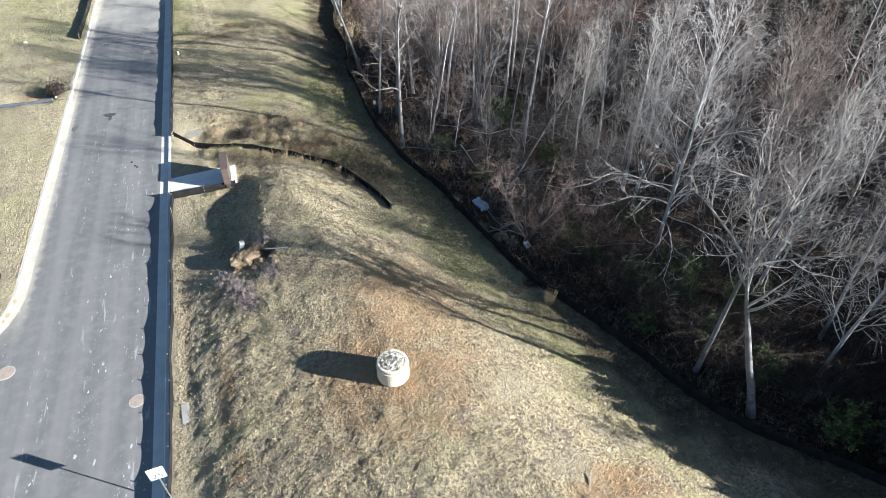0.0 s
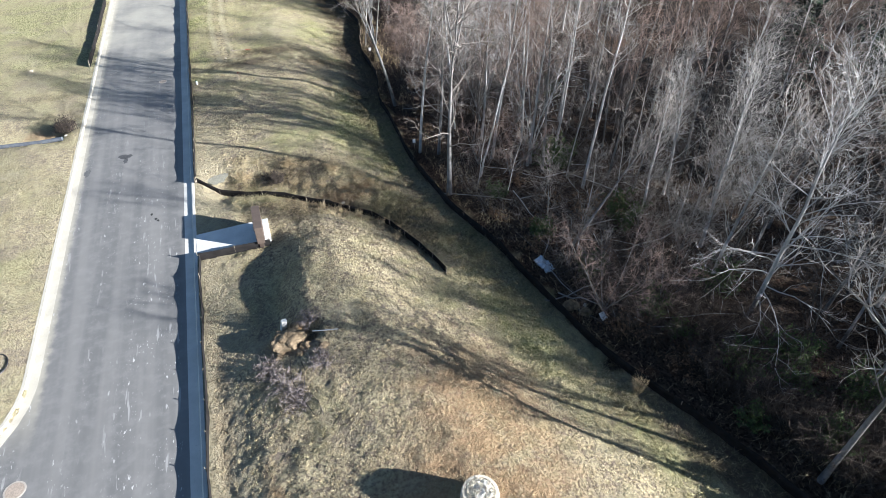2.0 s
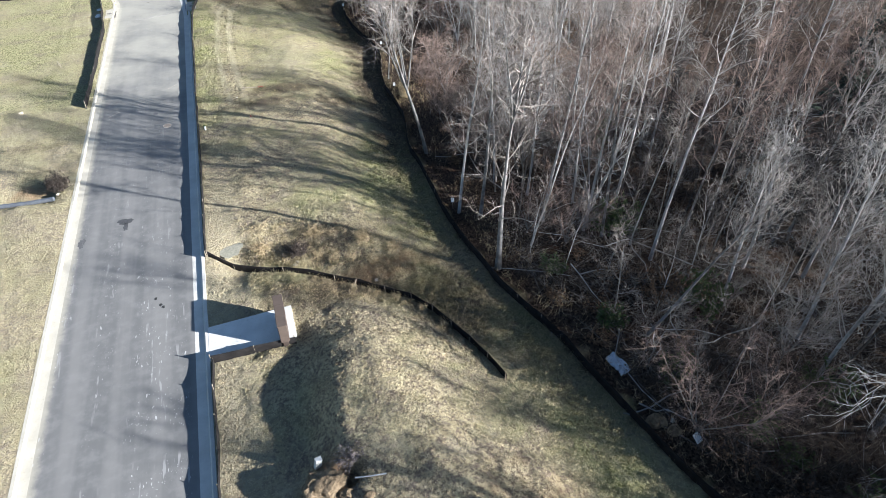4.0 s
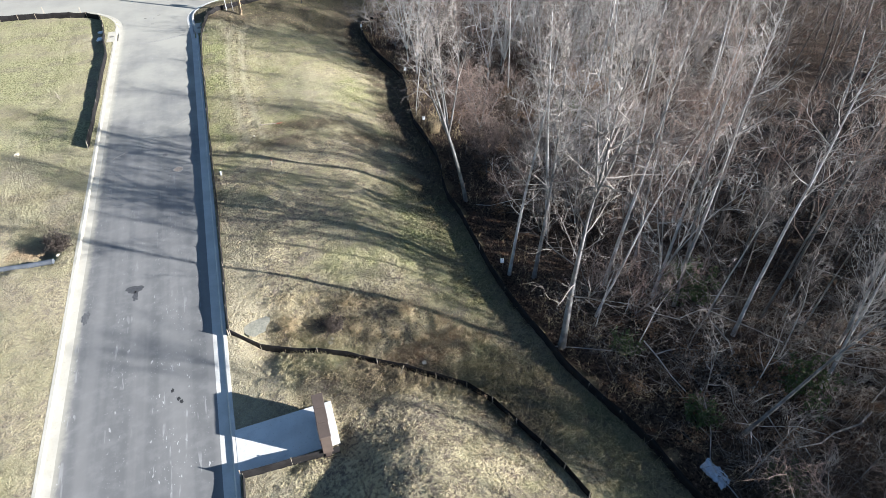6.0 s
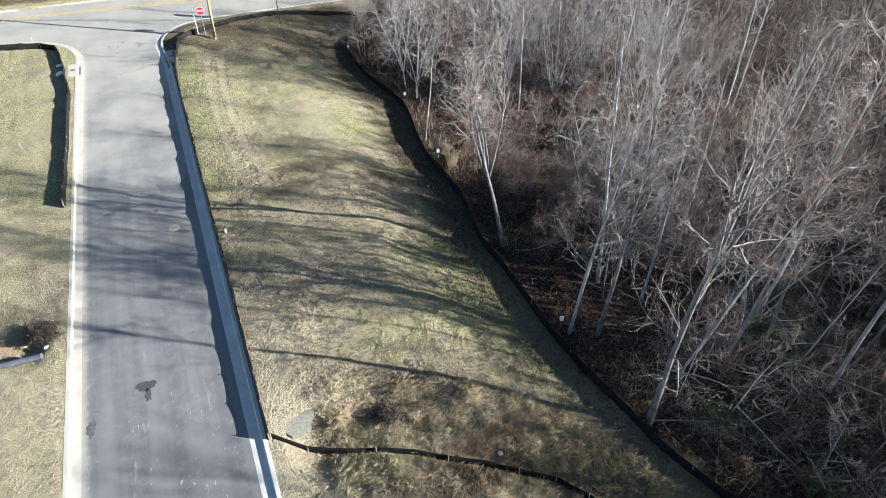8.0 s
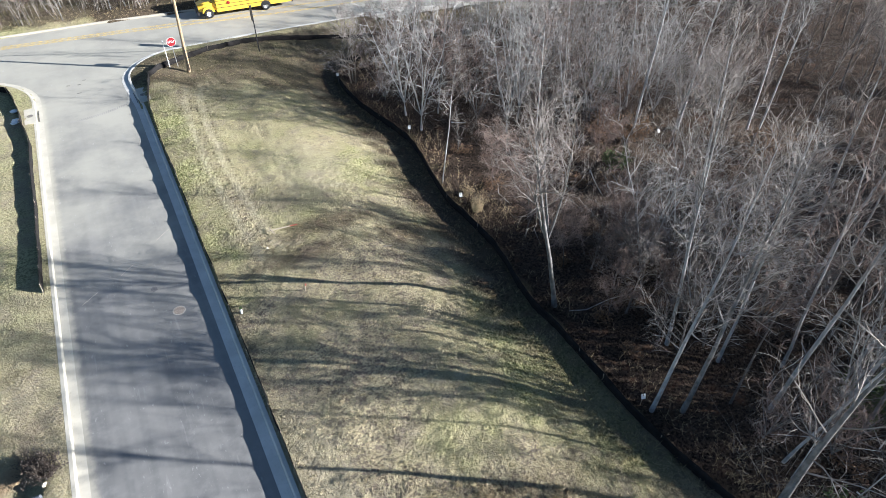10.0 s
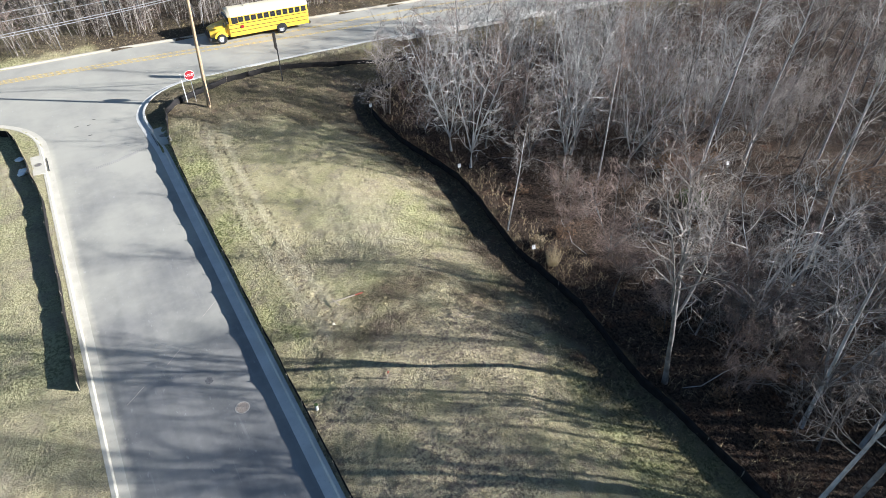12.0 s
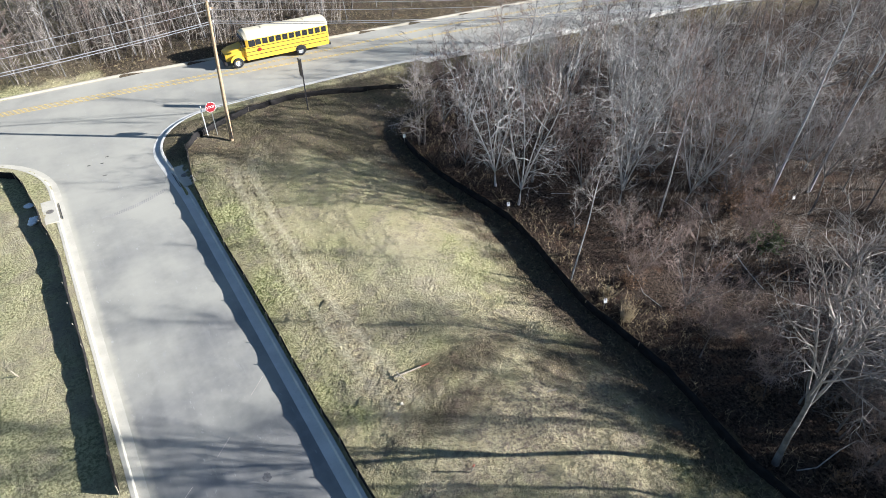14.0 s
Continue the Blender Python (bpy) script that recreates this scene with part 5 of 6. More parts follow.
shrubs(((2.6, 44.4, 0.9, 0.6, 0, STRAWLEAF, "dry brown weeds above the swale"),
        (4.2, 43.2, 0.8, 0.5, 0, STRAWLEAF, "dry brown weeds above the swale"),
        (-16.6, 56.9, 0.8, 0.9, 0, None, "dry brown weeds at the ditch"),
        (-3.0, 25.7, 1.3, 0.4, 0, DEBRIS, "pile of grey cut brush"),
        (-2.5, 24.4, 1.2, 0.25, 0, DEBRIS, "thin scatter of grey cut brush"),
        (-3.6, 26.9, 1.0, 0.28, 0, DEBRIS, "thin scatter of grey cut brush"),
        (22.8, 11.0, 2.0, 2.6, 0, None, "tall brown brush at the wood's end"),
        (24.2, 8.0, 2.2, 3.0, 0, None, "tall brown brush at the wood's end"),
        (21.9, 14.2, 1.8, 2.4, 0, None, "tall brown brush at the wood's end"),
        (25.4, 12.4, 2.2, 3.0, 0, None, "tall brown brush at the wood's end"),
        (-1.2, 26.3, 1.0, 0.45, 0, DEBRIS, "pile of grey cut brush"),), 380)
shrubs(((-1.3, 28.9, 0.9, 0.5, 0, DEBRIS, "heap of grey brush beside the clay lump"),
        (11.4, 65.6, 0.7, 1.2, 0, None, "tan dry weeds beside the silt fence"),), 400)


BRAMBLES = ((14.4, 34.8, 1.2), (16.2, 37.0, 1.3), (13.0, 33.0, 0.9), (18.4, 35.6, 1.4), (12.2, 36.6, 0.9), (15.0, 39.6, 1.0), (17.4, 31.0, 1.3), (11.4, 49.6, 0.7), (12.6, 57.4, 0.8), (13.6, 67.0, 1.1), (19.4, 70.2, 1.4), (14.4, 72.6, 1.0))
for k, (x, y, w) in enumerate(BRAMBLES):
    shrub(x, y, w, 0.55, 520, RUSSET, "low bramble holding russet dead leaves", 420 + k, 22, 0.07)
DARK_LEAF = leaf_material("dark brush leaves", (0.02, 0.016, 0.014), (0.07, 0.055, 0.045))
# near-black leaves stand for the shade of a hollow here
shrub(-1.35, 44.9, 0.7, 0.9, 700, DARK_LEAF, "dark brush in the swale, blackened for a shaded hollow", 398, 70, 0.06)
shrub(-16.0, 56.2, 0.85, 1.3, 900, DARK_LEAF, "dark tangled brush at the ditch end", 399, 90, 0.06)


def reeds(x, y, wide, tall, n, seed):
    r = np.random.default_rng(seed)
    a, d = r.uniform(0, 6.28, n), np.sqrt(r.random(n)) * wide
    R = np.stack([np.cos(a) * d * 0.4, np.sin(a) * d * 0.4, np.zeros(n) - 0.03], 1)
    T = np.stack([np.cos(a) * d * 0.8, np.sin(a) * d * 0.8, tall * r.uniform(0.6, 1.1, n)], 1)
    ob = thing("reed_clump", Matrix.Translation((x, y, height(x, y))), "clump of tall dry straw reeds", "reeds", "reed clumps")
    st = spikes("tuft", R, T, np.full(n, 0.007), STRAWLEAF, "", "")
    st.parent = ob
    del st["kind"]


for k, (x, y, w, h, n) in enumerate(((13.5, 21.2, 0.6, 1.3, 60), (11.1, 64.9, 0.8, 1.3, 130), (2.2, 39.5, 0.5, 0.9, 20), (3.4, 39.0, 0.4, 1.0, 18), (1.2, 40.1, 0.4, 0.9, 16), (4.6, 37.9, 0.4, 0.9, 20),
                                     (5.3, 36.2, 0.4, 0.8, 16), (0.6, 43.6, 0.7, 0.7, 50), (1.6, 43.2, 0.6, 0.7, 40), (2.8, 42.6, 0.6, 0.6, 40), (-0.2, 44.4, 0.6, 0.6, 40))):
    reeds(x, y, w, h, n * 2, 500 + k)


def log(points, r, label, mat):
    z = heights([p[0] for p in points], [p[1] for p in points])
    pts = [(p[0], p[1], q + r * 0.7) for p, q in zip(points, z)]
    tagged(part("fallen_branch", tube(pts, [r * (1 - 0.5 * k / len(pts)) for k in range(len(pts))], 6), mat), label, "branch", "fallen branches")


for k in range(90):
    x, y = (g.uniform(11.5, 22), g.uniform(24, 44)) if k % 2 else (g.uniform(12, 34), g.uniform(12, 90))
    if float(terrain(np.array([x]), np.array([y]))[1][0]) < 1.5:
        continue
    a, ln = g.uniform(0, 6.28), g.uniform(1.0, 2.6)
    pts = [(x + math.cos(a) * ln * f + g.gauss(0, 0.12), y + math.sin(a) * ln * f + g.gauss(0, 0.12)) for f in (-1, -0.4, 0.2, 0.7, 1)]
    log(pts, g.uniform(0.02, 0.05), "fallen grey branch on the woodland floor", BARK_PALE if k % 3 else BARK_BROWN)


# ---- lettering ----
def letters(text, size, m, mat, parent, name="lettering"):
    cu = bpy.data.curves.new("text", "FONT")
    cu.body, cu.size, cu.extrude, cu.align_x, cu.align_y = text, size, 0.002, "CENTER", "CENTER"
    tmp = bpy.data.objects.new("text", cu)
    me = bpy.data.meshes.new_from_object(tmp)
    bpy.data.objects.remove(tmp)
    me.transform(m)
    me.materials.clear()
    me.materials.append(mat)
    ob = new(name, me)
    ob.parent = parent
    return ob


# ---- manhole riser with rubble ----
def riser(x, y):
    ob = thing("manhole_riser", pose(x, y, height(x, y) - 0.02, 0, 0, 20), "precast concrete manhole riser filled with straw and rubble, on bare soil", "manhole riser")
    part("barrel", lathe([(0.60, 0.0), (0.71, 0.0), (0.725, 0.03), (0.725, 0.78), (0.69, 0.80), (0.69, 0.92), (0.66, 0.96), (0.57, 0.96), (0.55, 0.90), (0.55, 0.02), (0.60, 0.0)], 40), RISER_C, ob)
    r = np.random.default_rng(9)
    n = 420
    a, d = r.uniform(0, 6.28, n), np.sqrt(r.random(n)) * 0.52
    R = np.stack([np.cos(a) * d, np.sin(a) * d, 0.88 + 0.1 * r.random(n)], 1)
    T = R + r.normal(0, 0.12, (n, 3)) * np.array([[1, 1, 0.5]]) + np.array([[0, 0, 0.08]])
    st = spikes("straw", R, T, np.full(n, 0.02), PALE_STRAW, "", "")
    st.parent = ob
    del st["kind"]
    st["label"] = "pale straw and scraps"
    part("fill", lathe([(0, 0.65), (0.56, 0.65), (0.56, 0.86), (0.35, 0.92), (0.0, 0.94)], 24), PAD_C, ob)
    for k in range(9):
        a, d = g.uniform(0, 6.28), g.uniform(0.1, 0.42)
        bm = box((g.uniform(0.1, 0.25), g.uniform(0.08, 0.2), g.uniform(0.06, 0.14)), (0, 0, 0), None, 0.02)
        c = part("rubble", bm, PAD_C if k % 3 else DRY_MUD, ob)
        c.matrix_basis = pose(math.cos(a) * d, math.sin(a) * d, 0.93, g.uniform(-30, 30), g.uniform(-30, 30), g.uniform(0, 90))
    part("lifting_hole", rod(0.03, 0.03, 0.02, 10, pose(0.0, -0.728, 0.62, 90, 0, 0)), BLACK, ob)


riser(3.3, 16.95)

# ---- pad and mail cabinets ----
bm = box((4.45, 2.35, 0.30), (0, 0, 0), None, 0.015)
pad = part("concrete_pad", bm, PAD_C)
pad.matrix_basis = pose(-4.65, 38.45, 0.17 + 0.055 * 2.2 - 0.15, 0, -3.15, 0)
tagged(pad, "pale new concrete pad beside the kerb", "pad", kind="structure")
BRONZE = simple("bronze powder coat", (0.10, 0.076, 0.062), 0.55, 0.1, 0.3, 0.1, 3)
BRONZE_DARK = simple("dark bronze", (0.06, 0.045, 0.037), 0.5, 0.1, 0.4, 0.1, 3)


def mail_cabinet(x, y, z):
    ob = thing("mail_cabinet", pose(x, y, z), "bronze metal cluster mail cabinet on a pedestal", "mail cabinet", "mail cabinets on the pad")
    part("pedestal", box((0.28, 0.66, 0.36), (0, 0, 0.18), None, 0.02), BRONZE_DARK, ob)
    part("base_plate", box((0.4, 0.72, 0.03), (0, 0, 0.015), None, 0.008), BRONZE_DARK, ob)
    part("body", box((0.44, 0.75, 1.15), (0, 0, 0.36 + 0.575), None, 0.02), BRONZE, ob)
    part("roof_cap", box((0.50, 0.775, 0.05), (0, 0, 1.53), None, 0.02), BRONZE, ob)
    for r in range(7):
        for c in range(2):
            d = part("door", box((0.012, 0.32, 0.135), (-0.225, -0.175 + 0.35 * c, 0.47 + 0.152 * r), None, 0.004), BRONZE_DARK if r == 0 else BRONZE, ob)
            part("lock", rod(0.012, 0.012, 0.012, 8, pose(-0.231, -0.175 + 0.35 * c + 0.11, 0.47 + 0.152 * r, 0, -90, 0)), GALV, d)
    return ob


cab = mail_cabinet(-3.0, 37.9, 0.375)
copy_thing(cab, pose(-3.0, 38.68, 0.375))
copy_thing(cab, pose(-3.02, 37.12, 0.375))

# ---- signs ----
RED = simple("red sign face", (0.24, 0.013, 0.018), 0.45, 0, 0.4, 0.08)


def sign_post(ob, tall, r=0.03):
    part("post", box((r * 1.6, r * 1.2, tall), (0, 0.03, tall / 2 - 0.1), None, 0.006), GALV, ob)


speed = thing("speed_sign", pose(-6.68, 14.95, height(-6.68, 14.95), 0, 0, 4), "white speed limit sign on a steel post behind the kerb", "road sign")
sign_post(speed, 2.75)
plate = part("panel", box((0.61, 0.006, 0.76), (0, 0, 2.25), None, 0.002), WHITE, speed)
letters("25", 0.44, pose(0, -0.006, 2.08, 90, 0, 0), BLACK, plate)
for k, w in enumerate((0.40, 0.36)):
    part("text_bar", box((w, 0.004, 0.05), (0, -0.005, 2.52 - 0.11 * k)), GALV, plate)
for sx, sz, cx, cz in ((0.56, 0.010, 0, 0.35), (0.56, 0.010, 0, -0.35), (0.010, 0.70, 0.275, 0), (0.010, 0.70, -0.275, 0)):
    part("border", box((sx, 0.004, sz), (cx, -0.005, 2.25 + cz)), BLACK, plate)

stop = thing("stop_sign", pose(-2.9, 95.8, height(-2.9, 95.8), 0, 0, 6), "red octagonal stop sign on a steel post at the junction", "road sign")
sign_post(stop, 2.75)


def octagon(r, thick, y):
    bm = bmesh.new()
    bmesh.ops.create_cone(bm, cap_ends=True, segments=8, radius1=r, radius2=r, depth=thick, matrix=pose(0, y, 2.42, 90, 0, 0) @ pose(0, 0, 0, 0, 0, 22.5))
    return bm


rim = part("panel", octagon(0.43, 0.006, 0.0), WHITE, stop)
face = part("face", octagon(0.405, 0.004, -0.005), RED, rim)
letters("STOP", 0.27, pose(0, -0.010, 2.42, 90, 0, 0), WHITE, rim)

marker = thing("marker_post", pose(-3.6, 96.0, height(-3.6, 96.0)), "thin white marker post beside the stop sign", "post")
part("shaft", rod(0.035, 0.03, 2.5, 10), WHITE, marker)
part("cap", rod(0.04, 0.03, 0.05, 10, Matrix.Translation((0, 0, 2.48))), WHITE, marker)

tallsign = thing("roadside_sign", pose(4.9, 96.1, height(4.9, 96.1), 0, 0, 0), "black post with a dark sign panel turned along the main road", "road sign")
part("post", box((0.09, 0.09, 4.6), (0, 0, 2.2), None, 0.01), BLACK, tallsign)
part("panel", box((0.02, 0.62, 1.5), (-0.06, 0.2, 3.7), None, 0.006), BRONZE_DARK, tallsign)
part("bracket", box((0.05, 0.5, 0.04), (-0.035, 0.15, 4.2), None, 0.005), BLACK, tallsign)

# ---- utility pole and wires ----
pole = thing("utility_pole", Matrix(), "leaning brown wooden utility pole at the junction", "utility pole")
pz = height(-2.2, 94.7)
top = Vector((-1.55, 94.7, 10.5))
part("shaft", tube([(-2.2, 94.7, pz - 0.3), Vector((-2.2, 94.7, pz)).lerp(top, 0.5), top], [0.15, 0.13, 0.10], 14), POLE_WOOD, pole)
for k, zz in enumerate((0.0, -0.55, -1.4)):
    part("insulator", rod(0.05, 0.035, 0.16, 10, Matrix.Translation(top + Vector((0.12, -0.05, zz - 0.05)))), PAD_C, pole, "pale porcelain insulator")
part("brace", box((0.5, 0.08, 0.1), top + Vector((0.1, 0, -0.5)), None, 0.01), POLE_WOOD, pole)
part("cable_guard", box((0.07, 0.05, 2.2), (-2.1, 94.53, pz + 1.3), None, 0.01), BLACK, pole)
WIRE = simple("grey cable", (0.30, 0.30, 0.30), 0.5, 0.3, 0.4, 0.1)
for k, zz in enumerate((-0.02, -0.55, -1.35, -1.5)):
    a = top + Vector((0.12, -0.05, zz))
    for b, sag in ((Vector((-46, 96.0 - 0.3 * k, a.z + 0.2)), 0.9), (Vector((44, 75.5, a.z - 0.4)), 0.8)):
        pts = [a.lerp(b, f) - Vector((0, 0, sag * 4 * f * (1 - f))) for f in (i / 14 for i in range(15))]
        tagged(part("overhead_wire", tube(pts, 0.018 if k < 2 else 0.026, 5), WIRE), "grey overhead cable strung from the utility pole", "cable", "overhead wires")

# ---- road furniture and markings ----
def strip(name, pts, wide, z, mat, label, cat, side=0.0):
    prof = [(side - wide / 2, z), (side + wide / 2, z), (side + wide / 2, z - 0.003), (side - wide / 2, z - 0.003)]
    return tagged(part(name, sweep(resample([Vector(p) for p in pts], 1.5), prof), mat), label, cat, kind="structure")


LINE_A = [(-60, 110.8), (-17, 108.6), (-6, 107.4), (2, 106.2), (13, 104.8), (24, 104.0), (60, 99.6)]
LINE_B = [(-60, 111.2), (-17, 109.1), (-6, 108.0), (2, 107.1), (13, 106.6), (24, 106.0), (60, 101.8)]
for k, (ln, off) in enumerate(((LINE_A, -0.12), (LINE_A, 0.12), (LINE_B, -0.12), (LINE_B, 0.12))):
    strip("lane_line_%d" % (k + 1), ln, 0.095, 0.006, YELLOW_LINE, "worn yellow line on the main road", "road marking", off)

IRON = simple("cast iron lid", (0.20, 0.18, 0.16), 0.6, 0.4, 0.4, 0.25, 12, 0.004)
MORTAR = concrete_material("lid collar", (0.42, 0.38, 0.33))


def lid(x, y, r, mat, z=0.0):
    ob = thing("manhole_cover", pose(x, y, z), "round iron manhole cover in a pale collar", "manhole cover", "manhole covers")
    part("collar", lathe([(0, 0.0), (r * 1.12, 0.0), (r * 1.12, 0.010), (r * 0.96, 0.012), (r * 0.96, 0.002), (0, 0.002)], 28), MORTAR, ob)
    part("lid", lathe([(0, 0.003), (r * 0.93, 0.003), (r * 0.93, 0.012), (r * 0.3, 0.014), (0, 0.014)], 28), mat, ob)


PALE_IRON = simple("dusty iron lid", (0.34, 0.28, 0.225), 0.8, 0.1, 0.3, 0.2, 12, 0.004)
lid(-9.15, 63.5, 0.31, PALE_IRON)
lid(-8.35, 20.8, 0.34, PALE_IRON)
lid(-14.6, 24.6, 0.40, PALE_IRON)


def blot(name, x, y, rx, ry, col, label, seed, z=0.005):
    """A thin irregular stain on the asphalt."""
    r = random.Random(seed)
    waves_of = [(n, r.uniform(0.03, 0.13), r.uniform(0, 6.28)) for n in (1, 2, 3, 5, 8)]
    pts = []
    for k in range(48):
        a = 2 * math.pi * k / 48
        q = 0.92 + sum(h * math.sin(n * a + p) for n, h, p in waves_of)
        pts.append((x + math.cos(a) * rx * q, y + math.sin(a) * ry * q, z))
    n = len(pts)
    verts = [(x, y, z)] + pts + [(a, b, z - (0.004 if z < 0.05 else 0.3)) for a, b, _ in pts]
    faces = [(0, 1 + k, 1 + (k + 1) % n) for k in range(n)] + [(1 + k, 1 + n + k, 1 + n + (k + 1) % n, 1 + (k + 1) % n) for k in range(n)]
    tagged(link_mesh(name, verts, faces, simple(name, col, 0.7, 0, 0.35, 0.25, 9, 0.004)), label, "stain", kind="structure")


blot("oil_stain", -11.65, 51.15, 0.55, 0.32, (0.062, 0.062, 0.064), "dark oil stain on the asphalt", 3)
blot("oil_stain_small", -11.6, 50.5, 0.15, 0.45, (0.07, 0.07, 0.072), "dark drip of oil on the asphalt", 4)
blot("damp_stain", -14.1, 49.6, 0.22, 0.5, (0.10, 0.10, 0.10), "damp grey stain at the gutter", 5)
blot("tar_patch", -10.05, 65.9, 0.18, 0.26, (0.09, 0.09, 0.092), "dark tar patch in the asphalt", 6)
for k, (x, y) in enumerate(((-9.6, 43.0), (-9.2, 42.2), (-9.35, 42.4))):
    blot("tar_drop_%d" % (k + 1), x, y, 0.09, 0.12, (0.03, 0.03, 0.03), "small black tar drop", 20 + k)
for k, (x, y) in enumerate(((-12.3, 96.6), (-11.4, 96.4), (-10.9, 97.2), (-11.5, 94.6))):
    blot("scrap_%d" % (k + 1), x, y, 0.16, 0.06, (0.05, 0.045, 0.04), "dark scrap flattened on the road", 30 + k)
for k, (a, b) in enumerate((((-13.8, 66.5), (-12.9, 67.2)), ((-11.6, 68.0), (-10.8, 68.7)), ((-9.2, 70.4), (-8.3, 71.2)))):
    strip("chalk_mark_%d" % (k + 1), [a, b], 0.03, 0.005, MORTAR, "white chalk mark on the asphalt", "road marking")
bm = bmesh.new()
for k in range(34):
    f = k / 33
    box_bm(bm, (0.09, 0.42 * (0.55 + 0.45 * math.sin(math.pi * f)), 0.006), (0, 0, 0), pose(-12.6 + 5.0 * f, 89.3 + 1.5 * f * f, 0.003, 0, 0, -22 + 16 * f))
track = tagged(part("tyre_track", bm, DRY_MUD), "pale ribbed tyre track of dried mud across the street", "tyre track", kind="structure")


def inlet(x, y, turn, sx, sy):
    ob = thing("drain_inlet", pose(x, y, 0.19, 0, 0, turn), "concrete kerb inlet slab with an iron lid", "drain inlet", "drain inlets")
    part("slab", box((sx, sy, 0.36), (0, 0, -0.165), None, 0.012), KERB_C, ob)
    part("lid", lathe([(0, 0.0), (0.24, 0.0), (0.24, 0.022), (0.21, 0.026), (0, 0.026)], 24), IRON, ob)
    part("throat", box((0.03, sy * 0.7, 0.10), (-sx / 2 - 0.17 if turn < 90 else -sx / 2 - 0.17, 0, -0.16), None, 0.004), BLACK, ob)


inlet(-6.72, 91.2, 2, 0.95, 2.9)
inlet(-15.4, 91.6, 180, 0.85, 2.8)


# ---- small things about the site ----
def scrap(name, size, m, mat, label, cat, bevel=0.01, group=""):
    ob = part(name, box(size, (0, 0, 0), None, bevel), mat)
    ob.matrix_basis = m
    return tagged(ob, label, cat, group)


def tag_sign(x, y, z=None):
    ob = thing("boundary_tag", pose(x, y, height(x, y), 4, -3, -20), "small white notice on a stake by the silt fence", "notice", "boundary notices")
    part("stake", box((0.03, 0.03, 1.0), (0, 0.02, 0.48), None, 0.004), STAKE, ob)
    part("card", box((0.22, 0.006, 0.30), (0, 0, 0.82), pose(0, 0, 0, -25, 0, 0), 0.002), WHITE, ob)


for x, y in ((9.55, 46.9), (10.55, 66.2), (12.1, 77.4), (10.4, 89.3), (30.4, 66.9)):
    tag_sign(x, y)
SHEET = simple("dull blue-white sheet metal", (0.50, 0.55, 0.60), 0.5, 0.3, 0.4, 0.15, 3)
bm = bmesh.new()
bmesh.ops.create_grid(bm, x_segments=9, y_segments=13, size=0.5)
for v in bm.verts:
    q = Vector((v.co.x * 4 + 3, v.co.y * 6, 0))
    v.co = Vector((v.co.x * 0.78 + 0.10 * noise.noise(q * 0.7), v.co.y * 1.25 + 0.10 * noise.noise(q * 0.6 + Vector((5, 0, 0))), 0.16 * noise.noise(q) + 0.07 * noise.noise(q * 2.3)))
bmesh.ops.solidify(bm, geom=bm.faces[:], thickness=0.012)
sheet = part("metal_sheet", bm, SHEET)
sheet.matrix_basis = pose(13.15, 31.1, height(13.15, 31.1) + 0.12, 8, 6, 20)
tagged(sheet, "crumpled dull pale sheet lying on the leaf litter", "metal sheet")
scrap("plastic_sheet", (0.38, 0.45, 0.04), pose(14.3, 26.0, height(14.3, 26.0) + 0.3, 35, 0, 15), WHITE, "small white plastic sheet caught in the brambles", "plastic sheet")

# lump of clay with crate, pipe and cables
CLAY = simple("dug clay", (0.26, 0.195, 0.125), 0.95, 0, 0.1, 0.45, 3, 0.08)


def clod(x, y, rx, ry, rz, seed, name, label, detail):
    bm = bmesh.new()
    bmesh.ops.create_icosphere(bm, subdivisions=detail, radius=1.0)
    o = Vector((seed * 3.1, seed * 1.7, 0))
    for v in bm.verts:
        v.co *= 1 + 0.35 * noise.noise(v.co * 1.3 + o) + 0.2 * noise.noise(v.co * 3.5 + o) + 0.1 * noise.noise(v.co * 9 + o)
        v.co = Vector((v.co.x * rx, v.co.y * ry, max(-0.12, v.co.z * rz)))
    ob = part(name, bm, CLAY)
    ob.matrix_basis = pose(x, y, height(x, y))
    tagged(ob, label, "clay lump")


clod(-2.5, 28.15, 0.85, 0.75, 0.5, 1, "clay_lump", "rough heap of dug golden-brown clay", 4)
for k, (x, y, q) in enumerate(((-1.7, 27.5, 0.3), (-3.1, 27.4, 0.22), (-2.0, 29.0, 0.3), (-2.9, 28.9, 0.26), (-2.1, 27.1, 0.2), (-0.9, 27.0, 0.24))):
    clod(x, y, q, q * 0.8, q * 0.6, 5 + k, "clay_clod", "crumbled clod of dug clay", 3)
clod(13.15, 27.5, 0.55, 0.4, 0.28, 21, "clay_clod", "pale orange clod of dug clay behind the silt fence", 3)
clod(13.7, 26.8, 0.4, 0.3, 0.2, 23, "clay_clod", "pale orange clod of dug clay behind the silt fence", 3)
scrap("pale_block", (0.28, 0.2, 0.75), pose(-2.6, 29.25, height(-2.6, 29.25) + 0.3, 8, 8, 15), PAD_C, "pale upright block beside the clay lump", "block", 0.02)
hz = height(-0.7, 27.6)
tagged(part("grey_pipe", tube([(-1.3, 27.7, hz + 0.35), (-0.7, 27.6, hz + 0.3), (-0.05, 27.55, hz + 0.22)], 0.03, 10), GALV), "thin grey pipe lying by the clay lump", "pipe")
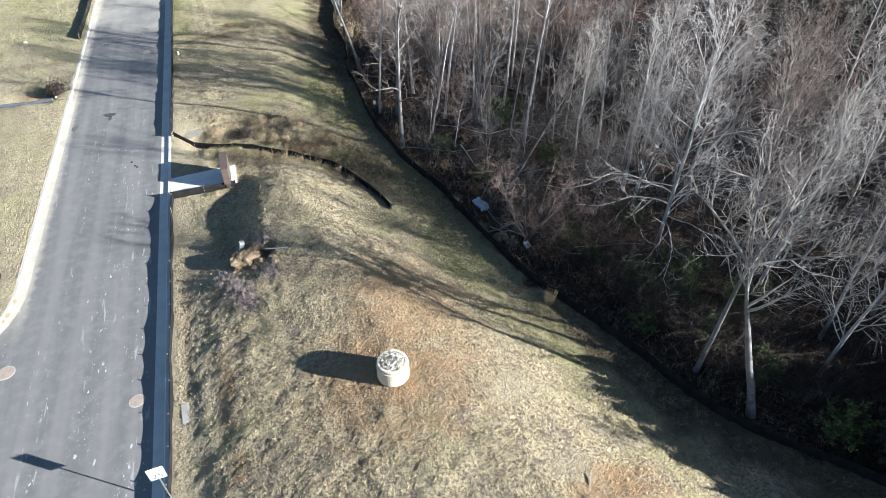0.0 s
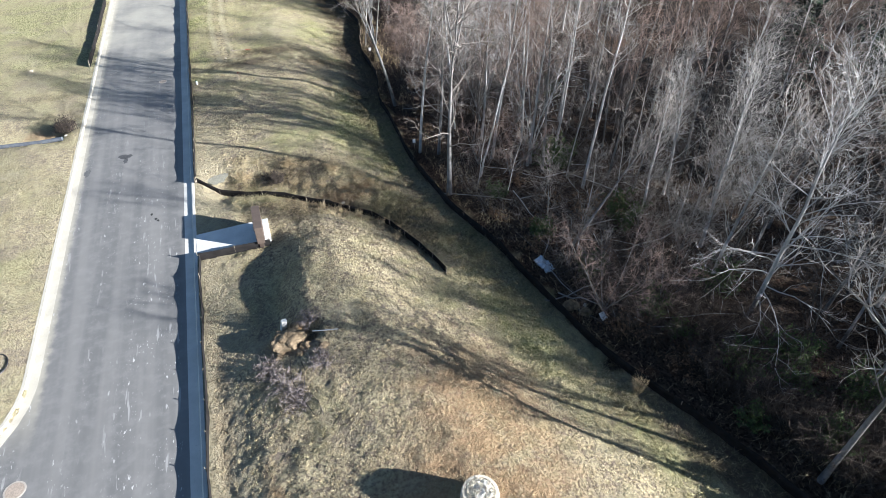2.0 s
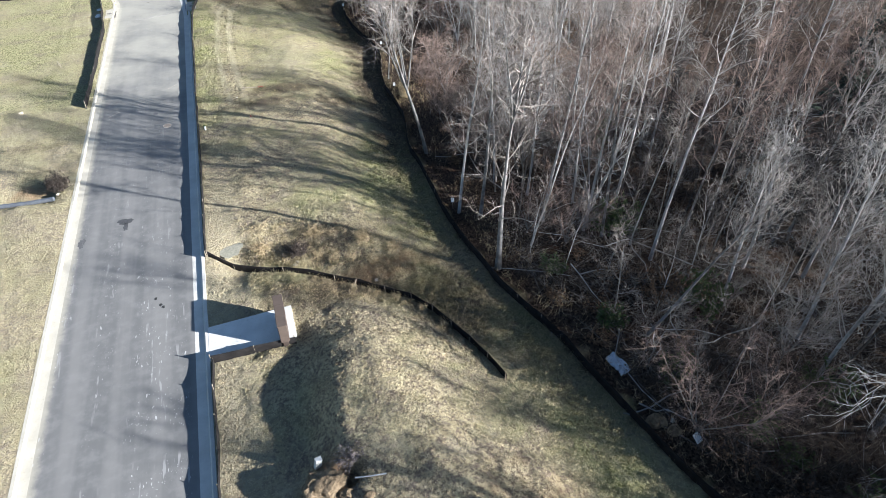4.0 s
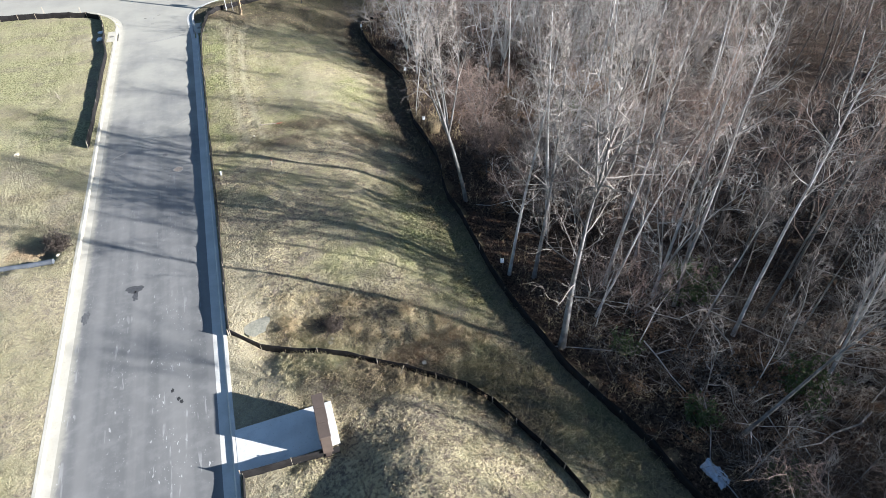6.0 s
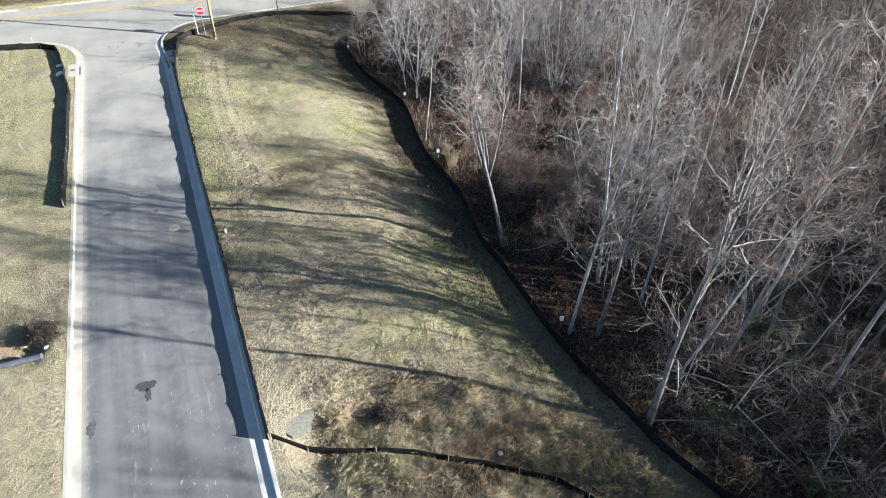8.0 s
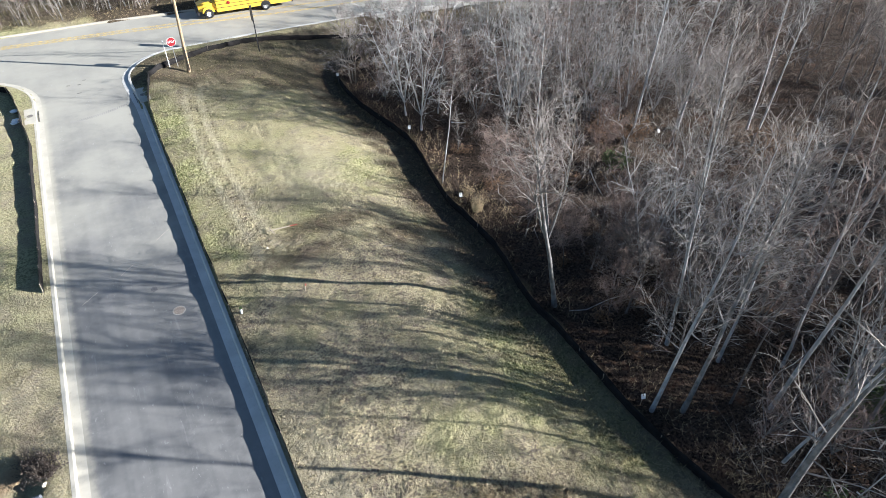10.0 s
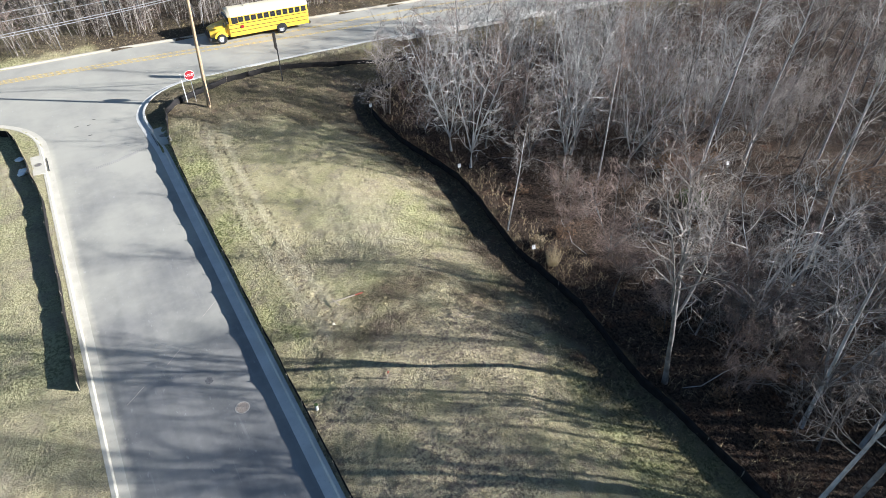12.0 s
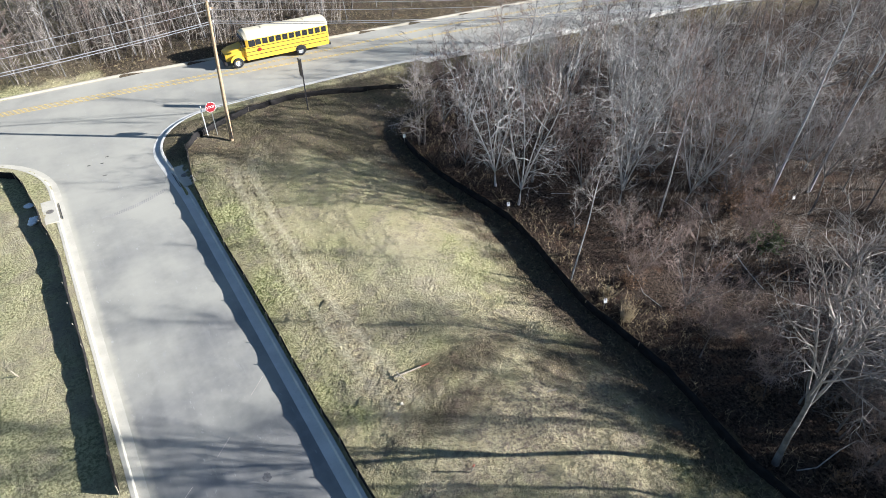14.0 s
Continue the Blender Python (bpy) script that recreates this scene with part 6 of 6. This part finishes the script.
for k, pts in enumerate((((-2.2, 27.2), (-2.0, 26.0), (-2.2, 25.0), (-1.7, 24.0), (-1.6, 23.2)), ((-2.6, 27.0), (-2.7, 25.8), (-2.4, 24.6), (-2.0, 23.4)))):
    z = heights([p[0] for p in pts], [p[1] for p in pts])
    tagged(part("cable", tube([(p[0], p[1], q + 0.04) for p, q in zip(pts, z)], 0.016, 6), BLACK if k else BARK_BROWN), "loose cable trailing over the grass", "cable", "loose cables")
blot("mud_patch", -5.3, 46.4, 0.75, 1.15, (0.30, 0.285, 0.22), "smooth grey-green patch of dried mud at the swale head", 44, height(-5.3, 46.4) + 0.06)
scrap("concrete_slab", (0.42, 1.15, 0.1), pose(-6.1, 19.2, height(-6.1, 19.2) - 0.025, 0, 0, 4), DRY_MUD, "weathered concrete slab sunk in the grass", "slab", 0.03)
for x, y, s, label in ((-3.4, 65.7, 0.09, "lump of white mortar on the grass"), (-1.7, 44.1, 0.15, "white stone in the swale"), (-1.55, 44.4, 0.11, "white stone in the swale"), (2.7, 41.2, 0.12, "pale stone by the silt fence"),
                       (-20.5, 69.0, 0.17, "white stone on the lawn"), (4.9, 38.6, 0.09, "pale stone by the silt fence"), (-16.2, 55.7, 0.14, "pale stone at the culvert"), (13.9, 27.3, 0.12, "pale stone in the woods")):
    bm = bmesh.new()
    bmesh.ops.create_icosphere(bm, subdivisions=2, radius=s)
    for v in bm.verts:
        v.co *= 1 + 0.9 * noise.noise(v.co * 9 + Vector((x, y, 0)))
        v.co.z *= 0.5
    st = part("stone", bm, RISER_C)
    st.matrix_basis = pose(x, y, height(x, y) + s * 0.2)
    tagged(st, label, "stone")
ORANGE = simple("red-painted lath", (0.33, 0.10, 0.065), 0.7, 0, 0.3, 0.2)
cross = thing("survey_lath", pose(-2.1, 67.1, height(-2.1, 67.1) + 0.14, 0, 2, -4), "fallen survey lath with a red tip and cross piece", "survey lath")
part("lath", box((1.7, 0.06, 0.04), (0, 0, 0), None, 0.005), STAKE, cross)
part("tip", box((0.45, 0.066, 0.046), (0.8, 0, 0), None, 0.005), ORANGE, cross)
part("cross_piece", box((0.06, 0.7, 0.035), (-0.6, -0.1, 0.03), pose(0, 0, 0, 0, 0, 15), 0.005), STAKE, cross)
scrap("wooden_lath", (0.6, 0.07, 0.03), pose(3.1, 62.5, height(3.1, 62.5) + 0.04, 0, 3, -12), STAKE, "pale wooden lath lying on the grass", "lath")
scrap("wooden_lath", (0.8, 0.06, 0.03), pose(9.3, 9.6, height(9.3, 9.6) + 0.05, 0, 3, 60), STAKE, "pale wooden lath lying on bare soil", "lath")
flag = thing("survey_stake", pose(-2.65, 61.1, height(-2.65, 61.1), 6, 8, 10), "short wooden survey stake with a red-painted top", "stake")
part("shaft", box((0.05, 0.04, 0.6), (0, 0, 0.2), None, 0.005), STAKE, flag)
part("top", box((0.08, 0.06, 0.14), (0, 0, 0.5), None, 0.008), ORANGE, flag)
stub = thing("pipe_stub", pose(-6.2, 61.4, height(-6.2, 61.4)), "short white pipe stub standing in the grass", "pipe stub")
part("tube", rod(0.07, 0.07, 0.42, 14, Matrix.Translation((0, 0, -0.05))), WHITE, stub)
part("cap", rod(0.085, 0.085, 0.06, 14, Matrix.Translation((0, 0, 0.36))), GREENLEAF, stub, "green plastic cap")
for x, y, tx, ty, h in ((-18.5, 77.3, 20, -10, 1.0), (-19.0, 99.4, 3, 4, 1.0), (-22.8, 100.4, 5, -4, 1.1), (-20.3, 62.6, 30, 20, 0.7), (1.3, 40.5, 10, 14, 0.8), (-0.2, 59.5, 40, 40, 0.5)):
    scrap("wooden_stake", (0.05, 0.04, h), pose(x, y, height(x, y) + h / 2 - 0.1, tx, ty, 20) , STAKE, "pale wooden stake leaning in the grass", "stake", 0.006, "loose stakes")
for x, y, s in ((-16.5, 92.9, 0.28), (-16.35, 91.0, 0.32), (-16.5, 90.7, 0.25)):
    bm = bmesh.new()
    bmesh.ops.create_icosphere(bm, subdivisions=3, radius=s)
    for v in bm.verts:
        v.co *= 1 + 0.5 * noise.noise(v.co * 7 + Vector((x, y, 0)))
        v.co.z *= 0.4
    st = part("plastic_bag", bm, WHITE)
    st.matrix_basis = pose(x, y, height(x, y) + 0.08)
    tagged(st, "crumpled white plastic bag behind the silt fence", "plastic bag")
pts = [(-16.6 + 0.55 * math.cos(a), 32.0 + 0.75 * math.sin(a)) for a in (i * 0.33 for i in range(20))]
tagged(part("hose", tube([(x, y, height(x, y) + 0.05) for x, y in pts], 0.03, 6), BLACK), "coiled black hose on the lawn", "hose")
pts = [(-16.3, 55.0), (-18, 55.3), (-21, 55.9), (-25, 56.6), (-34, 57.8)]
PIPE = simple("dull blue-grey pipe", (0.10, 0.11, 0.125), 0.55, 0, 0.4, 0.2, 4)
tagged(part("drain_pipe", tube([(x, y, height(x, y) + 0.12) for x, y in pts], 0.16, 12), PIPE), "dull blue-grey drain pipe lying along the ditch", "pipe")


# ---- school bus ----
BUS_Y = simple("school bus yellow", (0.66, 0.41, 0.045), 0.35, 0, 0.5, 0.05, 1.5)
BUS_W = simple("bus roof cream", (0.60, 0.53, 0.38), 0.5, 0, 0.4, 0.05, 1.5)
RUBBER = simple("tyre rubber", (0.022, 0.022, 0.023), 0.85, 0, 0.2, 0.2)
RIM = simple("wheel rim", (0.42, 0.42, 0.42), 0.45, 0.3, 0.5, 0.1)
LAMP_R = simple("red lamp lens", (0.45, 0.02, 0.02), 0.25, 0, 0.5, 0.05)
LAMP_A = simple("amber lamp lens", (0.60, 0.20, 0.02), 0.25, 0, 0.5, 0.05)


def glass_material():
    m = Mat("tinted bus glass", 0.08, 0, 0.6)
    m.color(m.mix(m.noise(3, 2), (0.012, 0.014, 0.016), (0.03, 0.032, 0.036)))
    return m.m


GLASS = glass_material()


def loft(sections):
    """Skins rings of points, (x, [(y, z), ...]), and caps the ends."""
    bm = bmesh.new()
    rings = [[bm.verts.new((x, y, z)) for y, z in ring] for x, ring in sections]
    n = len(rings[0])
    for a, b in zip(rings, rings[1:]):
        for k in range(n):
            bm.faces.new((a[k], b[k], b[(k + 1) % n], a[(k + 1) % n]))
    bm.faces.new(rings[0])
    bm.faces.new(rings[-1][::-1])
    bmesh.ops.recalc_face_normals(bm, faces=bm.faces)
    return bm


def bus(m):
    ob = thing("school_bus", m, "yellow school bus with a cream roof on the main road", "school bus")
    w = 1.22

    def hull(w, z0, z1, taper=0.0):
        return [(-w, z0), (w, z0), (w, z1), (-w, z1)]

    body = part("body", loft([(-3.0, hull(w - 0.08, 0.62, 1.78)), (-2.93, hull(w, 0.55, 1.78)), (5.3, hull(w, 0.55, 1.78)), (5.38, hull(w - 0.06, 0.6, 1.78))]), BUS_Y, ob)
    band = part("window_band", loft([(-3.0, hull(w - 0.1, 1.77, 2.50)), (-2.93, hull(w - 0.02, 1.77, 2.50)), (5.0, hull(w - 0.03, 1.77, 2.50)), (5.2, hull(w - 0.1, 1.77, 2.46))]), BUS_Y, ob)
    arch = [(w * math.cos(a) * 1.0, 2.46 + 0.58 * math.sin(a)) for a in (math.pi * k / 14 for k in range(15))]
    small = [(y * 0.9, 2.46 + (z - 2.46) * 0.8) for y, z in arch]
    part("roof", loft([(-3.04, small), (-2.9, arch), (4.95, arch), (5.25, small)]), BUS_W, ob)
    for s in (-1, 1):
        for k in range(11):
            x = -2.55 + k * 0.655
            pane = part("window", box((0.50, 0.03, 0.52), (x, s * (w - 0.02), 2.13), None, 0.01), GLASS, ob)
            part("sash_bar", box((0.50, 0.02, 0.035), (x, s * (w + 0.002), 2.14)), BLACK, pane)
        pane = part("driver_window", box((0.62, 0.03, 0.62), (4.62, s * (w - 0.02), 2.08), None, 0.02), GLASS, ob)
        part("sash_bar", box((0.03, 0.02, 0.6), (4.62, s * (w + 0.002), 2.08)), BLACK, pane)
        for z, hgt in ((0.98, 0.045), (1.32, 0.045), (1.70, 0.045)):
            part("rub_rail", box((8.2, 0.035, hgt), (1.2, s * (w + 0.012), z), None, 0.01), BLACK, ob)
    part("hood", loft([(5.36, [(-1.0, 0.75), (1.0, 0.75), (1.0, 1.55), (0.75, 1.74), (-0.75, 1.74), (-1.0, 1.55)]),
                       (6.6, [(-0.95, 0.72), (0.95, 0.72), (0.93, 1.38), (0.65, 1.55), (-0.65, 1.55), (-0.93, 1.38)]),
                       (7.2, [(-0.82, 0.70), (0.82, 0.70), (0.78, 1.20), (0.55, 1.34), (-0.55, 1.34), (-0.78, 1.20)])]), BUS_Y, ob)
    part("windscreen", loft([(5.14, [(-1.06, 1.76), (1.06, 1.76), (1.0, 2.52), (-1.0, 2.52)]), (5.42, [(-1.06, 1.76), (1.06, 1.76), (0.98, 2.40), (-0.98, 2.40)])]), GLASS, ob)
    part("grille", box((0.06, 0.9, 0.45), (7.2, 0, 0.98), None, 0.02), BLACK, ob)
    part("front_bumper", box((0.22, 2.3, 0.28), (7.32, 0, 0.58), None, 0.05), BLACK, ob)
    part("rear_bumper", box((0.18, 2.4, 0.26), (-3.05, 0, 0.58), None, 0.04), BLACK, ob)
    part("rear_door", box((0.04, 0.9, 1.5), (-3.0, 0, 1.5), None, 0.02), BUS_Y, ob)
    part("rear_window", box((0.04, 0.7, 0.5), (-3.015, 0, 2.12), None, 0.02), GLASS, ob)
    part("chassis", box((9.6, 0.9, 0.25), (2.0, 0, 0.55), None, 0.03), BLACK, ob)
    part("fuel_tank", box((1.3, 0.5, 0.35), (2.6, -0.8, 0.45), None, 0.06), BLACK, ob)
    for s in (-1, 1):
        part("headlight", rod(0.11, 0.1, 0.06, 16, pose(7.17, s * 0.62, 1.0, 0, 90, 0)), RIM, ob)
        part("tail_light", rod(0.1, 0.1, 0.05, 14, pose(-3.0, s * 0.95, 1.45, 0, -90, 0)), LAMP_R, ob)
        part("warning_lamp", rod(0.1, 0.1, 0.06, 14, pose(5.2, s * 0.72, 2.66, 0, 90, 0)), LAMP_A, ob)
        bm = bmesh.new()
        bmesh.ops.create_cone(bm, cap_ends=True, segments=24, radius1=0.66, radius2=0.62, depth=0.34, matrix=pose(6.2, s * 1.0, 0.62, 90, 0, 0))
        for v in bm.verts:
            v.co.z = max(v.co.z, 0.62)
        part("fender", bm, BUS_Y, ob)
        bm = bmesh.new()
        bmesh.ops.create_cone(bm, cap_ends=True, segments=24, radius1=0.57, radius2=0.57, depth=0.03, matrix=pose(0, s * (w + 0.006), 0.5, 90, 0, 0))
        for v in bm.verts:
            v.co.z = max(v.co.z, 0.56)
        part("wheel_arch", bm, BLACK, ob)
        for x, wide in ((6.2, 0.28), (0.0, 0.5)):
            wheel = thing("wheel", pose(x, s * (1.12 if wide < 0.4 else 1.02), 0.5, 90 if s < 0 else -90, 0, 0), "", "")
            wheel.parent = ob
            h = wide / 2
            tyre = lathe([(0.29, -h), (0.44, -h), (0.49, -h + 0.05), (0.5, 0), (0.49, h - 0.05), (0.44, h), (0.29, h), (0.27, 0), (0.29, -h)], 32)
            part("tyre", tyre, RUBBER, wheel)
            part("rim", lathe([(0, h - 0.10), (0.1, h - 0.04), (0.16, h - 0.08), (0.24, h - 0.10), (0.30, h - 0.01), (0.30, -h), (0, -h)], 24), RIM, wheel)
        arm = part("mirror_arm", tube([(5.3, s * 1.1, 2.0), (5.75, s * 1.42, 2.1), (5.75, s * 1.42, 1.9)], 0.02, 6), BLACK, ob)
        part("mirror", box((0.08, 0.2, 0.36), (5.75, s * 1.42, 1.95), None, 0.03), BLACK, arm)
    arm = part("stop_arm", octagon(0.18, 0.02, 0), RED, ob)
    arm.matrix_basis = pose(3.98, w + 0.05, 1.42 - 2.42)
    part("roof_hatch", box((0.6, 0.6, 0.05), (3.0, 0, 3.05), None, 0.02), BUS_W, ob)
    part("roof_hatch", box((0.6, 0.6, 0.05), (-1.2, 0, 3.05), None, 0.02), BUS_W, ob)
    return ob


bus(pose(8.95, 108.0, 0.0, 0, 0, 177.2))
